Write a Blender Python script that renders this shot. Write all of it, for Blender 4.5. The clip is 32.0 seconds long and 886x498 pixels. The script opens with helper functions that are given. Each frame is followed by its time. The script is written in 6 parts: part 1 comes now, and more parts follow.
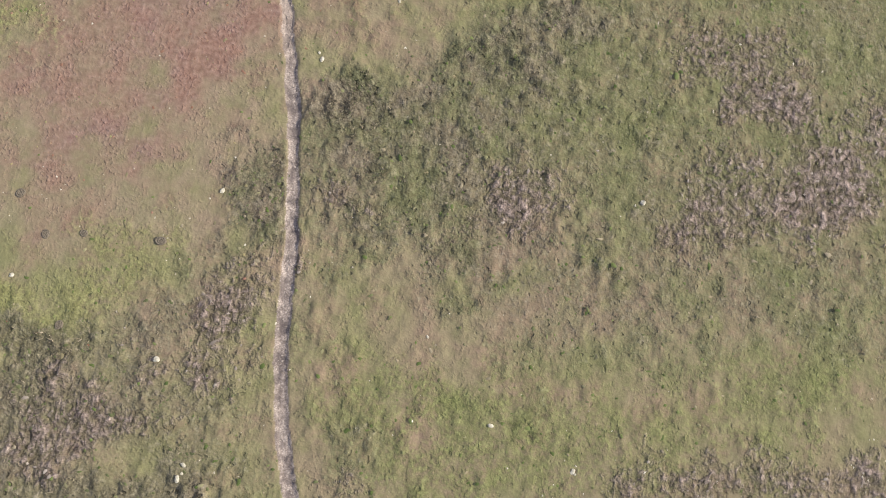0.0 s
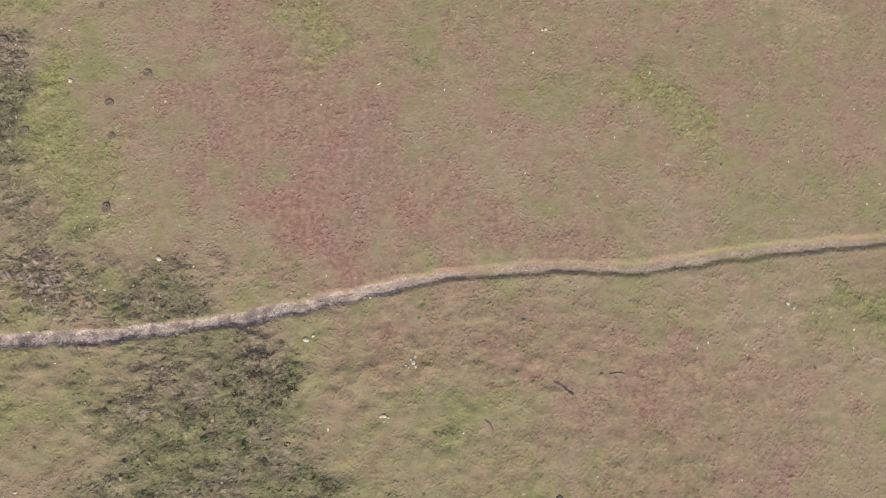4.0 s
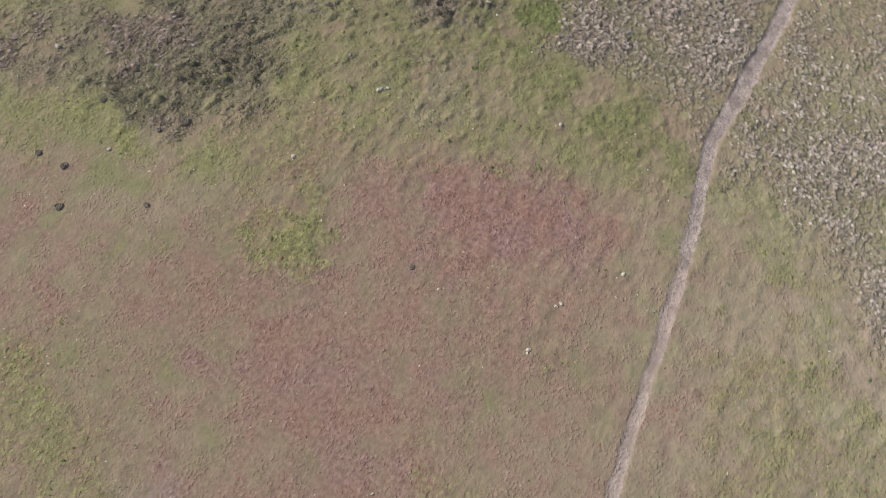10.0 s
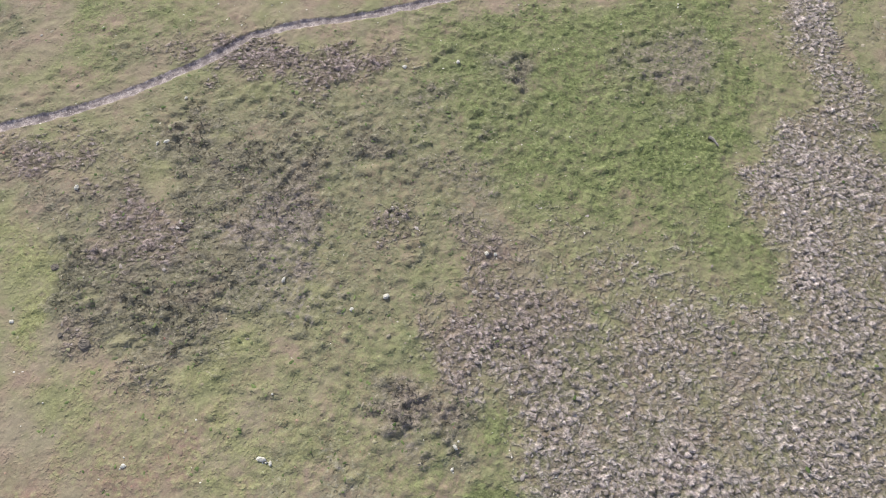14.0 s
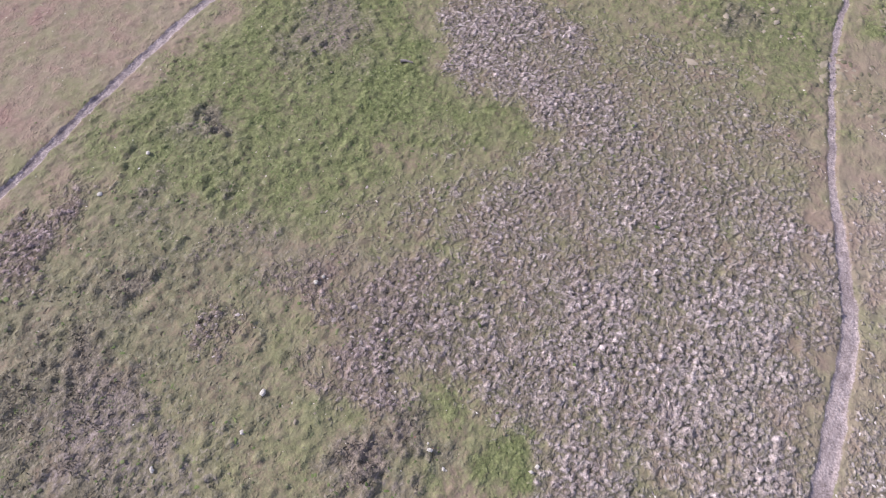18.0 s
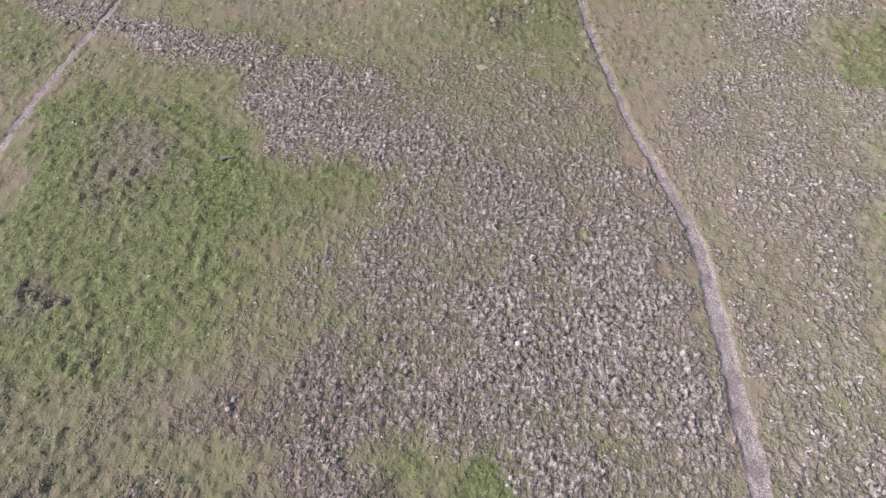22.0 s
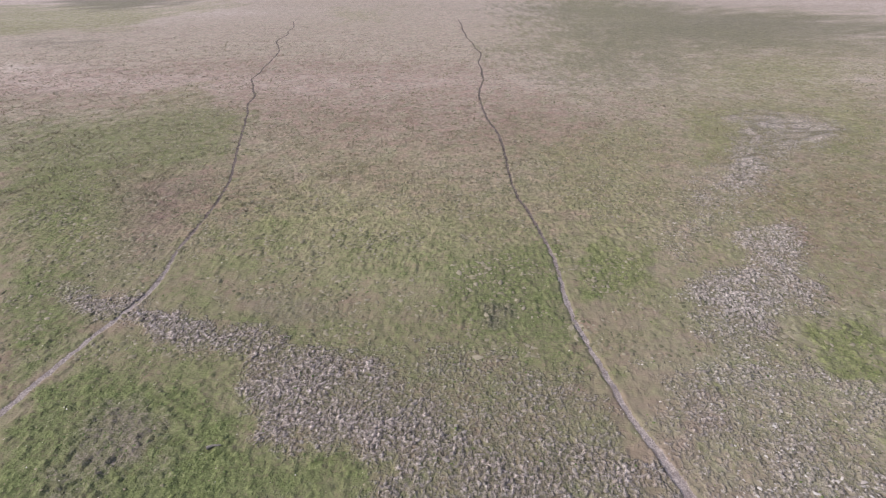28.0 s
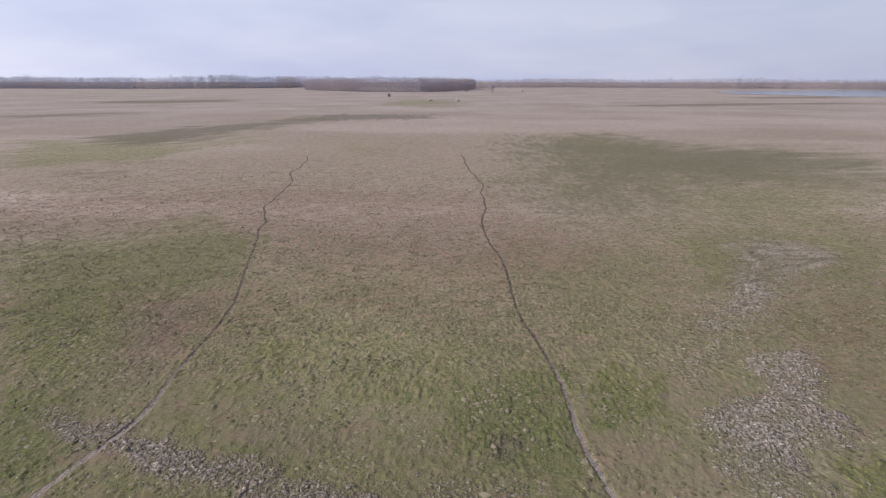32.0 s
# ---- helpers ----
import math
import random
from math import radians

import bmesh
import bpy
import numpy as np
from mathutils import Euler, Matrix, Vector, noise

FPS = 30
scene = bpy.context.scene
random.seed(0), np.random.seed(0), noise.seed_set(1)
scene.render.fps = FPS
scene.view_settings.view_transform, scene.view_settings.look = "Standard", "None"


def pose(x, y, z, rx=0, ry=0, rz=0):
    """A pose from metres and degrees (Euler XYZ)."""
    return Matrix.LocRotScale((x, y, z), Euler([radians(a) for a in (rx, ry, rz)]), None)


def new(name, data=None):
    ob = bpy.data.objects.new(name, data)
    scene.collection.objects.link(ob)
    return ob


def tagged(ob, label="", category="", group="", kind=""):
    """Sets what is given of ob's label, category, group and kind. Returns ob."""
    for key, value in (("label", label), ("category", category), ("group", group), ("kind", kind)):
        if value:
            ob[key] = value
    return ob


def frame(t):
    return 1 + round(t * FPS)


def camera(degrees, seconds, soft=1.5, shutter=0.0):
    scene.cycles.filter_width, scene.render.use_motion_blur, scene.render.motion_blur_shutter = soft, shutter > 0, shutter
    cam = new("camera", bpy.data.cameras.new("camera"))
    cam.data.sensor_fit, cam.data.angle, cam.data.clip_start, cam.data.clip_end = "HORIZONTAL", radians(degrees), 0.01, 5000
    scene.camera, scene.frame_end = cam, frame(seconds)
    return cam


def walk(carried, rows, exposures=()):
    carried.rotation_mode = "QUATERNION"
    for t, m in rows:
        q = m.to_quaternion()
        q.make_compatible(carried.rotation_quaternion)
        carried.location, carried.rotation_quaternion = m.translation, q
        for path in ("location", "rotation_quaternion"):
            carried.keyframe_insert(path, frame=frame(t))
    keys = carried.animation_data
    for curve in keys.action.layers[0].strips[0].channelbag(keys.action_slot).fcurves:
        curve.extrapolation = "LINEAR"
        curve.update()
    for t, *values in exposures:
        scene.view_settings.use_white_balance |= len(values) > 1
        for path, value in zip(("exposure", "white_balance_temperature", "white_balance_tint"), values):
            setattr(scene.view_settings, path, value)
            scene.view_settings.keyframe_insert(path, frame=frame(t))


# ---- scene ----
cam = camera(78.79, 32.0, soft=1.15, shutter=0.15)
# <path>
PATH = [
    (0.0, -23.05, -12.28, 17.84, 6.40, -1.93, -176.61),
    (0.5, -23.49, -13.29, 17.85, 7.02, -1.56, -169.23),
    (1.0, -23.76, -14.43, 17.80, 6.76, -1.17, -160.60),
    (1.5, -23.87, -16.19, 17.62, 6.90, -0.42, -147.19),
    (2.0, -23.53, -17.82, 17.52, 6.99, -0.21, -136.47),
    (2.5, -22.82, -19.87, 17.44, 7.19, 0.10, -123.83),
    (3.0, -21.82, -21.77, 17.39, 7.22, 0.32, -113.04),
    (3.5, -20.62, -23.47, 17.39, 7.43, 0.60, -103.84),
    (4.0, -18.72, -25.33, 17.46, 7.80, 1.05, -93.20),
    (4.5, -16.74, -26.69, 17.41, 11.19, 1.40, -84.82),
    (6.5, -8.20, -28.54, 17.63, 20.11, 0.45, -55.92),
    (7.0, -5.25, -28.04, 17.63, 20.50, 0.33, -44.12),
    (7.5, -2.76, -27.11, 17.61, 20.59, 0.15, -34.46),
    (8.0, 0.12, -25.34, 17.66, 20.78, -0.18, -22.74),
    (8.5, 2.39, -23.27, 17.69, 20.73, -0.33, -11.72),
    (9.0, 3.98, -21.00, 17.83, 20.53, -0.93, 1.09),
    (9.5, 5.33, -17.90, 18.03, 19.96, -1.34, 17.93),
    (10.0, 5.89, -14.90, 18.19, 18.94, -1.31, 31.47),
    (10.5, 5.90, -11.38, 18.19, 20.16, -0.82, 45.44),
    (11.0, 5.19, -8.58, 18.26, 21.80, -0.66, 55.84),
    (11.5, 3.68, -5.47, 18.34, 22.41, -0.67, 67.48),
    (12.0, 2.11, -3.02, 18.33, 22.71, -0.47, 72.89),
    (12.5, 0.56, -0.79, 18.41, 22.91, -0.45, 74.04),
    (13.0, -0.12, 0.13, 18.60, 23.01, -0.37, 73.86),
    (13.5, -0.24, 0.20, 18.61, 23.29, -0.37, 73.53),
    (15.5, 0.06, -0.16, 17.74, 25.21, -0.15, 64.34),
    (16.0, 0.00, -0.10, 17.66, 25.36, -0.12, 59.00),
    (16.5, 0.07, -0.10, 17.60, 25.66, 0.18, 52.27),
    (17.0, 0.12, -0.20, 17.52, 25.98, 0.33, 44.15),
    (17.5, 0.17, -0.24, 17.51, 26.08, 0.51, 35.63),
    (18.0, 0.28, -0.28, 17.50, 26.22, 0.91, 26.19),
    (18.5, 0.34, -0.25, 17.56, 26.18, 1.12, 18.58),
    (19.0, 0.42, -0.25, 17.54, 26.38, 1.43, 10.93),
    (19.5, 0.43, -0.25, 17.60, 26.52, 1.50, 3.46),
    (20.0, 0.41, -0.19, 17.71, 26.53, 1.45, 1.50),
    (20.5, 0.32, -0.09, 17.83, 27.03, 1.26, 0.49),
    (21.0, 0.28, -0.02, 17.96, 27.57, 1.20, 0.10),
    (21.5, 0.19, -0.01, 18.08, 28.46, 0.98, -0.31),
    (22.0, 0.14, 0.01, 18.14, 29.31, 0.80, -0.52),
    (22.5, 0.14, 0.05, 18.19, 31.13, 0.74, -0.66),
    (23.0, 0.10, -0.00, 18.19, 33.32, 0.58, -0.77),
    (23.5, 0.11, -0.01, 18.16, 35.47, 0.52, -0.77),
    (24.0, 0.09, -0.00, 18.19, 38.57, 0.38, -0.78),
    (24.5, 0.03, -0.10, 18.12, 41.51, 0.25, -0.85),
    (25.0, 0.05, -0.11, 18.13, 44.21, 0.27, -0.79),
    (25.5, -0.02, -0.12, 18.15, 46.86, 0.19, -0.85),
    (27.5, 0.13, -0.14, 18.22, 57.13, 0.25, -0.44),
    (28.0, 0.12, -0.14, 18.16, 59.43, 0.18, -0.41),
    (28.5, 0.15, -0.14, 18.12, 60.96, 0.18, -0.35),
    (29.0, 0.14, -0.14, 18.07, 62.61, 0.13, -0.27),
    (29.5, 0.15, -0.12, 18.06, 64.51, 0.15, -0.21),
    (30.0, 0.13, -0.09, 18.03, 66.01, 0.16, -0.18),
    (30.5, 0.06, -0.06, 18.02, 67.77, 0.07, -0.17),
    (31.0, 0.05, -0.05, 18.02, 69.25, 0.04, -0.10),
    (31.5, 0.04, -0.00, 18.00, 70.98, 0.00, -0.04),
    (32.0, -0.00, 0.00, 18.00, 72.61, -0.02, -0.00),
]
# </path>
walk(cam, [(row[0], pose(*row[1:])) for row in PATH], exposures=[(0.0, 0.5, 6500, 6), (4.0, 0.4, 6700, 8), (7.0, 0.28, 6550, 7.5), (8.0, 0.16, 6450, 7), (9.0, 0.14, 6400, 7), (11.0, 0.27, 6150, 7.5), (12.0, 0.42, 6000, 7), (13.0, 0.6, 5950, 7.5), (16.0, 0.66, 5700, 12.5), (18.0, 0.58, 5660, 22), (20.0, 0.48, 5700, 20), (22.0, 0.46, 5770, 16), (25.0, 0.45, 5810, 14), (28.0, 0.27, 5850, 12), (30.0, 0.12, 5950, 11), (32.0, -0.23, 6100, 11)])

# ---- light: low hazy winter sun from the west, thin veil of cloud ----
SUN_EL, SUN_AZ = radians(31), radians(8)
SUN_WAY = Vector((math.cos(SUN_EL) * math.cos(SUN_AZ), math.cos(SUN_EL) * math.sin(SUN_AZ), -math.sin(SUN_EL)))

world = bpy.data.worlds.new("sky")
scene.world = world
world.use_nodes = True
wn, wl = world.node_tree.nodes, world.node_tree.links
wn.clear()
sky = wn.new("ShaderNodeTexSky")
sky.sky_type = "NISHITA"
sky.sun_disc = False
sky.sun_elevation = SUN_EL
sky.sun_rotation = math.atan2(-SUN_WAY.x, -SUN_WAY.y)
sky.air_density, sky.dust_density, sky.ozone_density = 1.0, 1.0, 2.0
sky_part = wn.new("ShaderNodeBackground")
sky_part.inputs["Strength"].default_value = 0.10
wl.new(sky.outputs[0], sky_part.inputs["Color"])
wco = wn.new("ShaderNodeTexCoord")
wmap = wn.new("ShaderNodeMapping")
wmap.inputs["Scale"].default_value = (1.2, 1.0, 5.0)
wmap.inputs["Rotation"].default_value = (0.0, 0.12, 0.4)
wl.new(wco.outputs["Generated"], wmap.inputs["Vector"])
wnoise = wn.new("ShaderNodeTexNoise")
wnoise.inputs["Scale"].default_value, wnoise.inputs["Detail"].default_value = 1.6, 4
wl.new(wmap.outputs[0], wnoise.inputs["Vector"])
wramp = wn.new("ShaderNodeValToRGB")
wramp.color_ramp.elements[0].position, wramp.color_ramp.elements[0].color = 0.36, (0.5, 0.52, 0.69, 1)
wramp.color_ramp.elements[1].position, wramp.color_ramp.elements[1].color = 0.66, (0.69, 0.685, 0.80, 1)
wl.new(wnoise.outputs["Fac"], wramp.inputs["Fac"])
veil = wn.new("ShaderNodeBackground")
wl.new(wramp.outputs[0], veil.inputs["Color"])
wmix = wn.new("ShaderNodeMixShader")
wsep = wn.new("ShaderNodeSeparateXYZ")
wl.new(wco.outputs["Generated"], wsep.inputs[0])
wglow = wn.new("ShaderNodeMapRange")
wglow.inputs["From Min"].default_value, wglow.inputs["From Max"].default_value = -0.8, 0.8
wglow.inputs["To Min"].default_value, wglow.inputs["To Max"].default_value = 1.52, 1.03
wl.new(wsep.outputs["X"], wglow.inputs["Value"])
wl.new(wglow.outputs[0], veil.inputs["Strength"])
wthin = wn.new("ShaderNodeMapRange")
wthin.inputs["From Min"].default_value, wthin.inputs["From Max"].default_value = 0.0, 0.8
wthin.inputs["To Min"].default_value, wthin.inputs["To Max"].default_value = 0.88, 0.25
wl.new(wsep.outputs["Z"], wthin.inputs["Value"])
wl.new(wthin.outputs[0], wmix.inputs[0])
wl.new(sky_part.outputs[0], wmix.inputs[1])
wl.new(veil.outputs[0], wmix.inputs[2])
wout = wn.new("ShaderNodeOutputWorld")
wl.new(wmix.outputs[0], wout.inputs["Surface"])

lamp = bpy.data.lights.new("sun", "SUN")
lamp.energy, lamp.angle, lamp.color = 5.0, radians(0.8), (1.0, 0.92, 0.80)
sun = new("sun", lamp)
sun.rotation_mode = "QUATERNION"
sun.rotation_quaternion = SUN_WAY.to_track_quat("-Z", "Y")

# ---- noise on arrays ----
rng = np.random.default_rng(7)


def hash2(i, j, seed):
    h = (i.astype(np.int64) * 374761393 + j.astype(np.int64) * 668265263 + seed * 974711) & 0xFFFFFFFF
    h = ((h ^ (h >> 13)) * 1274126177) & 0xFFFFFFFF
    return ((h ^ (h >> 16)) & 0xFFFFFF) / float(0xFFFFFF)


def vnoise(x, y, seed):
    i, j = np.floor(x), np.floor(y)
    u, v = x - i, y - j
    u, v = u * u * (3 - 2 * u), v * v * (3 - 2 * v)
    a, b = hash2(i, j, seed), hash2(i + 1, j, seed)
    c, d = hash2(i, j + 1, seed), hash2(i + 1, j + 1, seed)
    return (a + (b - a) * u) * (1 - v) + (c + (d - c) * u) * v


def fbm(x, y, size, seed, octaves=3):
    total, weight, amp = 0.0, 0.0, 1.0
    for k in range(octaves):
        total = total + amp * vnoise(x / size + 17.3 * k, y / size - 9.1 * k, seed + k)
        weight += amp
        amp, size = amp * 0.55, size * 0.48
    return total / weight


def cells(x, y, size, seed):
    """Nearest distances (in cells) to jittered points and a number per cell."""
    x, y = x / size, y / size
    i, j = np.floor(x), np.floor(y)
    d1 = np.full(x.shape, 9.0)
    d2 = np.full(x.shape, 9.0)
    key = np.zeros(x.shape)
    for a in (-1, 0, 1):
        for b in (-1, 0, 1):
            px = i + a + 0.1 + 0.8 * hash2(i + a, j + b, seed)
            py = j + b + 0.1 + 0.8 * hash2(i + a, j + b, seed + 1)
            d = np.hypot(px - x, py - y)
            near = d < d1
            d2 = np.where(near, d1, np.minimum(d2, d))
            key = np.where(near, hash2(i + a, j + b, seed + 2), key)
            d1 = np.where(near, d, d1)
    return d1, d2, key


def smooth(a, b, v):
    t = np.clip((v - a) / (b - a), 0, 1)
    return t * t * (3 - 2 * t)


def inside(x, y, poly):
    """Signed distance to a polygon, positive within."""
    best = np.full(x.shape, 1e9)
    odd = np.zeros(x.shape, bool)
    for (ax, ay), (bx, by) in zip(poly, poly[1:] + poly[:1]):
        ex, ey = bx - ax, by - ay
        t = np.clip(((x - ax) * ex + (y - ay) * ey) / (ex * ex + ey * ey), 0, 1)
        best = np.minimum(best, np.hypot(x - ax - t * ex, y - ay - t * ey))
        if ey:
            odd ^= ((ay > y) != (by > y)) & (x < ax + ex * (y - ay) / ey)
    return np.where(odd, best, -best)


def along(x, y, line):
    """Distance to a polyline, signed by side (positive to the east of a northward line)."""
    best = np.full(x.shape, 1e9)
    for (ax, ay), (bx, by) in zip(line, line[1:]):
        ex, ey = bx - ax, by - ay
        t = np.clip(((x - ax) * ex + (y - ay) * ey) / (ex * ex + ey * ey), 0, 1)
        dx, dy = x - ax - t * ex, y - ay - t * ey
        d = np.hypot(dx, dy) * np.where(ey * dx - ex * dy >= 0, 1, -1)
        best = np.where(np.abs(d) < np.abs(best), d, best)
    return best


def curve_points(points, step=0.5):
    """A smooth line through the points."""
    pts = [points[0]] + list(points) + [points[-1]]
    out = []
    for k in range(1, len(pts) - 2):
        p0, p1, p2, p3 = (np.array(p, float) for p in pts[k - 1:k + 3])
        n = max(2, min(6, int(np.hypot(*(p2 - p1)) / step)))
        for t in np.linspace(0, 1, n, endpoint=False):
            out.append(tuple(0.5 * (2 * p1 + (p2 - p0) * t + (2 * p0 - 5 * p1 + 4 * p2 - p3) * t * t
                                    + (3 * p1 - p0 - 3 * p2 + p3) * t ** 3)))
    return out + [tuple(points[-1])]


# ---- the plan of the pasture ----
TRAIL_WEST = [(-16.2, -52), (-16.8, -40), (-17.0, -35.3), (-17.3, -31.5), (-17.1, -28), (-17.3, -24.4), (-18.0, -20),
              (-18.5, -15), (-18.5, -11.2), (-18.7, -8.7), (-19.1, -6.7), (-19.7, -4.3), (-20.4, -2.6), (-20.5, -0.4),
              (-20.2, 2.5), (-20.1, 6), (-19.9, 11), (-19.4, 15.5), (-18.8, 18.6), (-18.1, 21.6), (-17.2, 24.6),
              (-16.9, 27.5), (-17.2, 31), (-17.1, 35), (-17.4, 40.7), (-19.3, 49.6), (-22.3, 63), (-25.3, 75),
              (-26.9, 89), (-29.3, 104), (-32, 122), (-35.4, 149)]
TRAIL_EAST = [(11.3, -48), (11.5, -36), (11.7, -31.7), (11.6, -26.5), (11.5, -24.2), (12.1, -21.6), (12.3, -19), (12, -15.8),
              (11.4, -11.5), (10.7, -6), (10.0, -2.5), (9.6, -0.6), (9.6, 1.4), (9.7, 4.6), (9.8, 8.5), (9.7, 10.8),
              (9.0, 13.8), (8.4, 16), (7.9, 19), (7.4, 22.5), (7.3, 25.5), (7.4, 29), (6.8, 34.5), (6.1, 40), (6.2, 47),
              (6.2, 54), (5.4, 62), (5.3, 70), (6.4, 82), (6.8, 101), (5.2, 121), (3.4, 165)]

# ---- the patches of cover: kind, strength, softness of the edge, outline ----
PLAN = {}


def lay(kind, strength, soft, *outline):
    PLAN.setdefault(kind, []).append((strength, soft, list(zip(outline[::2], outline[1::2]))))


# broad ground tones
lay("green", 0.45, 3, -38, -13, -20, -11, -20, -4, -38, -4)
lay("green", 0.4, 3, -20, -16, -9, -10, -4, -5, 2, -3, 8, 0, 9, 22, 8, 27, -15, 26, -20, 20, -20.5, 0, -19, -10)
lay("green", 0.44, 3, 10, -4, 24, -6, 30, 24, 12, 26)
lay("green", 0.35, 3, 10, 18, 30, 20, 60, 50, 60, 60, 30, 45, 14, 40)
lay("green", 0.3, 3, -2, -28, 6, -26, 12, -33, 10, -46, -6, -43)
lay("green", 0.25, 3, -9, -20, -2, -20, 0, -28, -8, -30)
lay("green", 0.3, 3, -30, -22, -21, -21, -19, -27, -22, -34, -30, -33)
lay("green", 0.52, 3, -19, -13, -46, -13, -46, -31, -30, -28, -19, -19)
lay("rough", 0.36, 3, -20, -4, -16, 8, -12, 9, -8, 5, -4, 3, -4, -2, -10, -8, -17, -14)
lay("green", 0.45, 3, -20, 0, -19.5, 9, -14, 10, -8, 9, -5, 3, 3, 2, 4, -2, -6, -6, -14, -9)
lay("rough", 0.38, 2, -18.6, -19, -24.3, -22.6, -27.4, -25, -31.5, -28.9, -37, -31, -46, -31, -46, -13, -30, -11, -19, -12.5)
lay("red", 0.28, 3, -15, -17, -5, -12, 0, -5, 9, -3, 26, -9, 26, -48, -16, -48)
lay("red", 0.3, 4, -30, 62, -12, 50, 8, 46, 22, 42, 18, 62, 10, 90, -20, 96, -60, 90, -80, 66)
lay("red", 0.4, 3, -40, 3, -22, 3, -21, 14, -20, 22, -25, 24, -40, 24)
lay("damp", 0.9, 6, -308, 489, -201, 548, -176, 477, -279, 442)
lay("damp", 0.9, 6, -440, 592, -371, 626, -366, 640, -437, 606)
lay("damp", 0.9, 6, -270, 350, -201, 390, -196, 398, -267, 358)
lay("damp", 0.9, 6, -234, 293, -173, 331, -161, 308, -220, 275)
lay("damp", 0.9, 6, 120, 420, 330, 470, 360, 445, 140, 395)
lay("damp", 0.9, 6, 300, 600, 420, 640, 440, 600, 320, 570)
# fresh grass
lay("green", 0.5, 1.0, -19.4, -9.3, -22.2, -10.6, -25.5, -11.1, -27.4, -9.8, -27.8, -8, -25.7, -6.9, -22.4, -7.2, -20, -6.7)
lay("green", 0.5, 1.0, -31.5, -11.1, -38.7, -14.7, -38.5, -9.3, -33.4, -8.6)
lay("green", 0.65, 0.6, -26.8, -21.1, -28.6, -21, -29, -20, -27.3, -19.5)
lay("green", 0.6, 0.8, -9.3, -12.7, -11.4, -12.8, -13.8, -11.5, -12.5, -10, -9.8, -9.7)
lay("green", 0.4, 0.8, -23.7, -23.1, -26.3, -26.7, -28.4, -28.2, -28.6, -27.2, -25.4, -22.8)
lay("green", 0.5, 1.0, -30.8, -25.5, -31.8, -30.7, -35, -28.1, -31.9, -23.5)
lay("green", 0.5, 1.0, -8.8, -11.2, -10.6, -12.9, -13.5, -14.7, -14.9, -15.4, -15.3, -14, -14.2, -11.1, -11.9, -9.6)
lay("green", 0.45, 0.8, -11, -10.2, -11.1, -14.3, -13.9, -14.9, -15.9, -13.4, -16.1, -11.5)
lay("green", 0.42, 0.6, -10.6, -31, -10.2, -33.6, -11.7, -33.6, -12.1, -31.4)
lay("green", 0.45, 0.6, -11.9, -33.2, -12, -34.7, -13.7, -34.1, -13.6, -33.2)
lay("green", 0.5, 0.8, -18.6, -38, -18.1, -39.8, -19.7, -39.7, -19.9, -37.8)
lay("green", 0.62, 0.5, -1.9, -9.7, 0.3, -11.4, -0.1, -12.7, -2.5, -12.9, -2.9, -11.1)
lay("green", 0.48, 0.7, -1.1, -29.2, 2, -31.3, 1.6, -33.8, 0, -33.9, -0.9, -30.9)
lay("green", 0.42, 0.5, -2.5, -20.9, -1.5, -22.2, -2.6, -22.8, -3.3, -21.9)
lay("green", 0.6, 0.6, -7.8, -4.7, -5.8, -6.7, -7.6, -9.4, -9.8, -11, -11.1, -12.5, -12.2, -13)
lay("green", 0.68, 0.4, -2, -10.6, -0.3, -10.3, 0.4, -11.5, -0.9, -12.1)
lay("green", 0.62, 0.4, -3.3, -12.5, -2, -12, -1.8, -13.1, -2.6, -13.6)
lay("green", 0.62, 0.6, -13.8, -12.1, -11.7, -10.8, -9.3, -10.8, -7.9, -11.6, -8.5, -13, -11.8, -12.9, -12.8, -13.5)
lay("green", 0.62, 0.5, -7.2, -6.4, -5.9, -5.4, -5, -6.8, -6.3, -8.1)
lay("green", 0.5, 0.5, 2.1, -0.7, 4, -0.1, 4.4, -1.8, 2.4, -2.5)
lay("green", 0.45, 0.6, 13, -3.2, 15.2, -2.7, 14.9, -4.4, 13, -4.8)
lay("green", 0.48, 0.4, 8, -10.6, 9.1, -10, 9.1, -11.1, 8.2, -11.6)
lay("green", 0.36, 0.5, 5.1, -14.9, 6.9, -14.3, 6.8, -15.4, 5.4, -15.7)
lay("green", 0.36, 1.0, -8.4, -9.7, -5, -4.5, 9.3, -0.1, 9.9, -3.2, 4.3, -5.1, -1.9, -7.4, -3.1, -11, -6.7, -12.2)
lay("green", 0.5, 0.7, 4.3, -2.7, 5.1, 1.3, 7.2, 0.9, 8.8, -0.7, 9.7, -3, 7.9, -2.7, 5.8, -3.9)
lay("green", 0.6, 0.4, 2.4, -1.1, 3.7, 0.4, 4.2, -0.3, 3.2, -1.8)
lay("green", 0.56, 0.5, -3.1, -10.9, -1.5, -10, 0.2, -11.8, -1, -12, -2.9, -12.7)
lay("green", 0.4, 0.6, -0.7, -4.9, 0.9, -2.6, 2.1, -3.9, 0.9, -5.7)
lay("green", 0.5, 0.5, -7.6, -5.7, -6.3, -4.4, -5.5, -5.9, -6.7, -6.7)
lay("green", 0.5, 0.5, -8.1, 1.1, -7.3, 2.9, -6.3, 1.7, -7.1, 0.5)
lay("green", 0.5, 0.5, -14.1, -11.6, -13.3, -10.4, -11.5, -11.7)
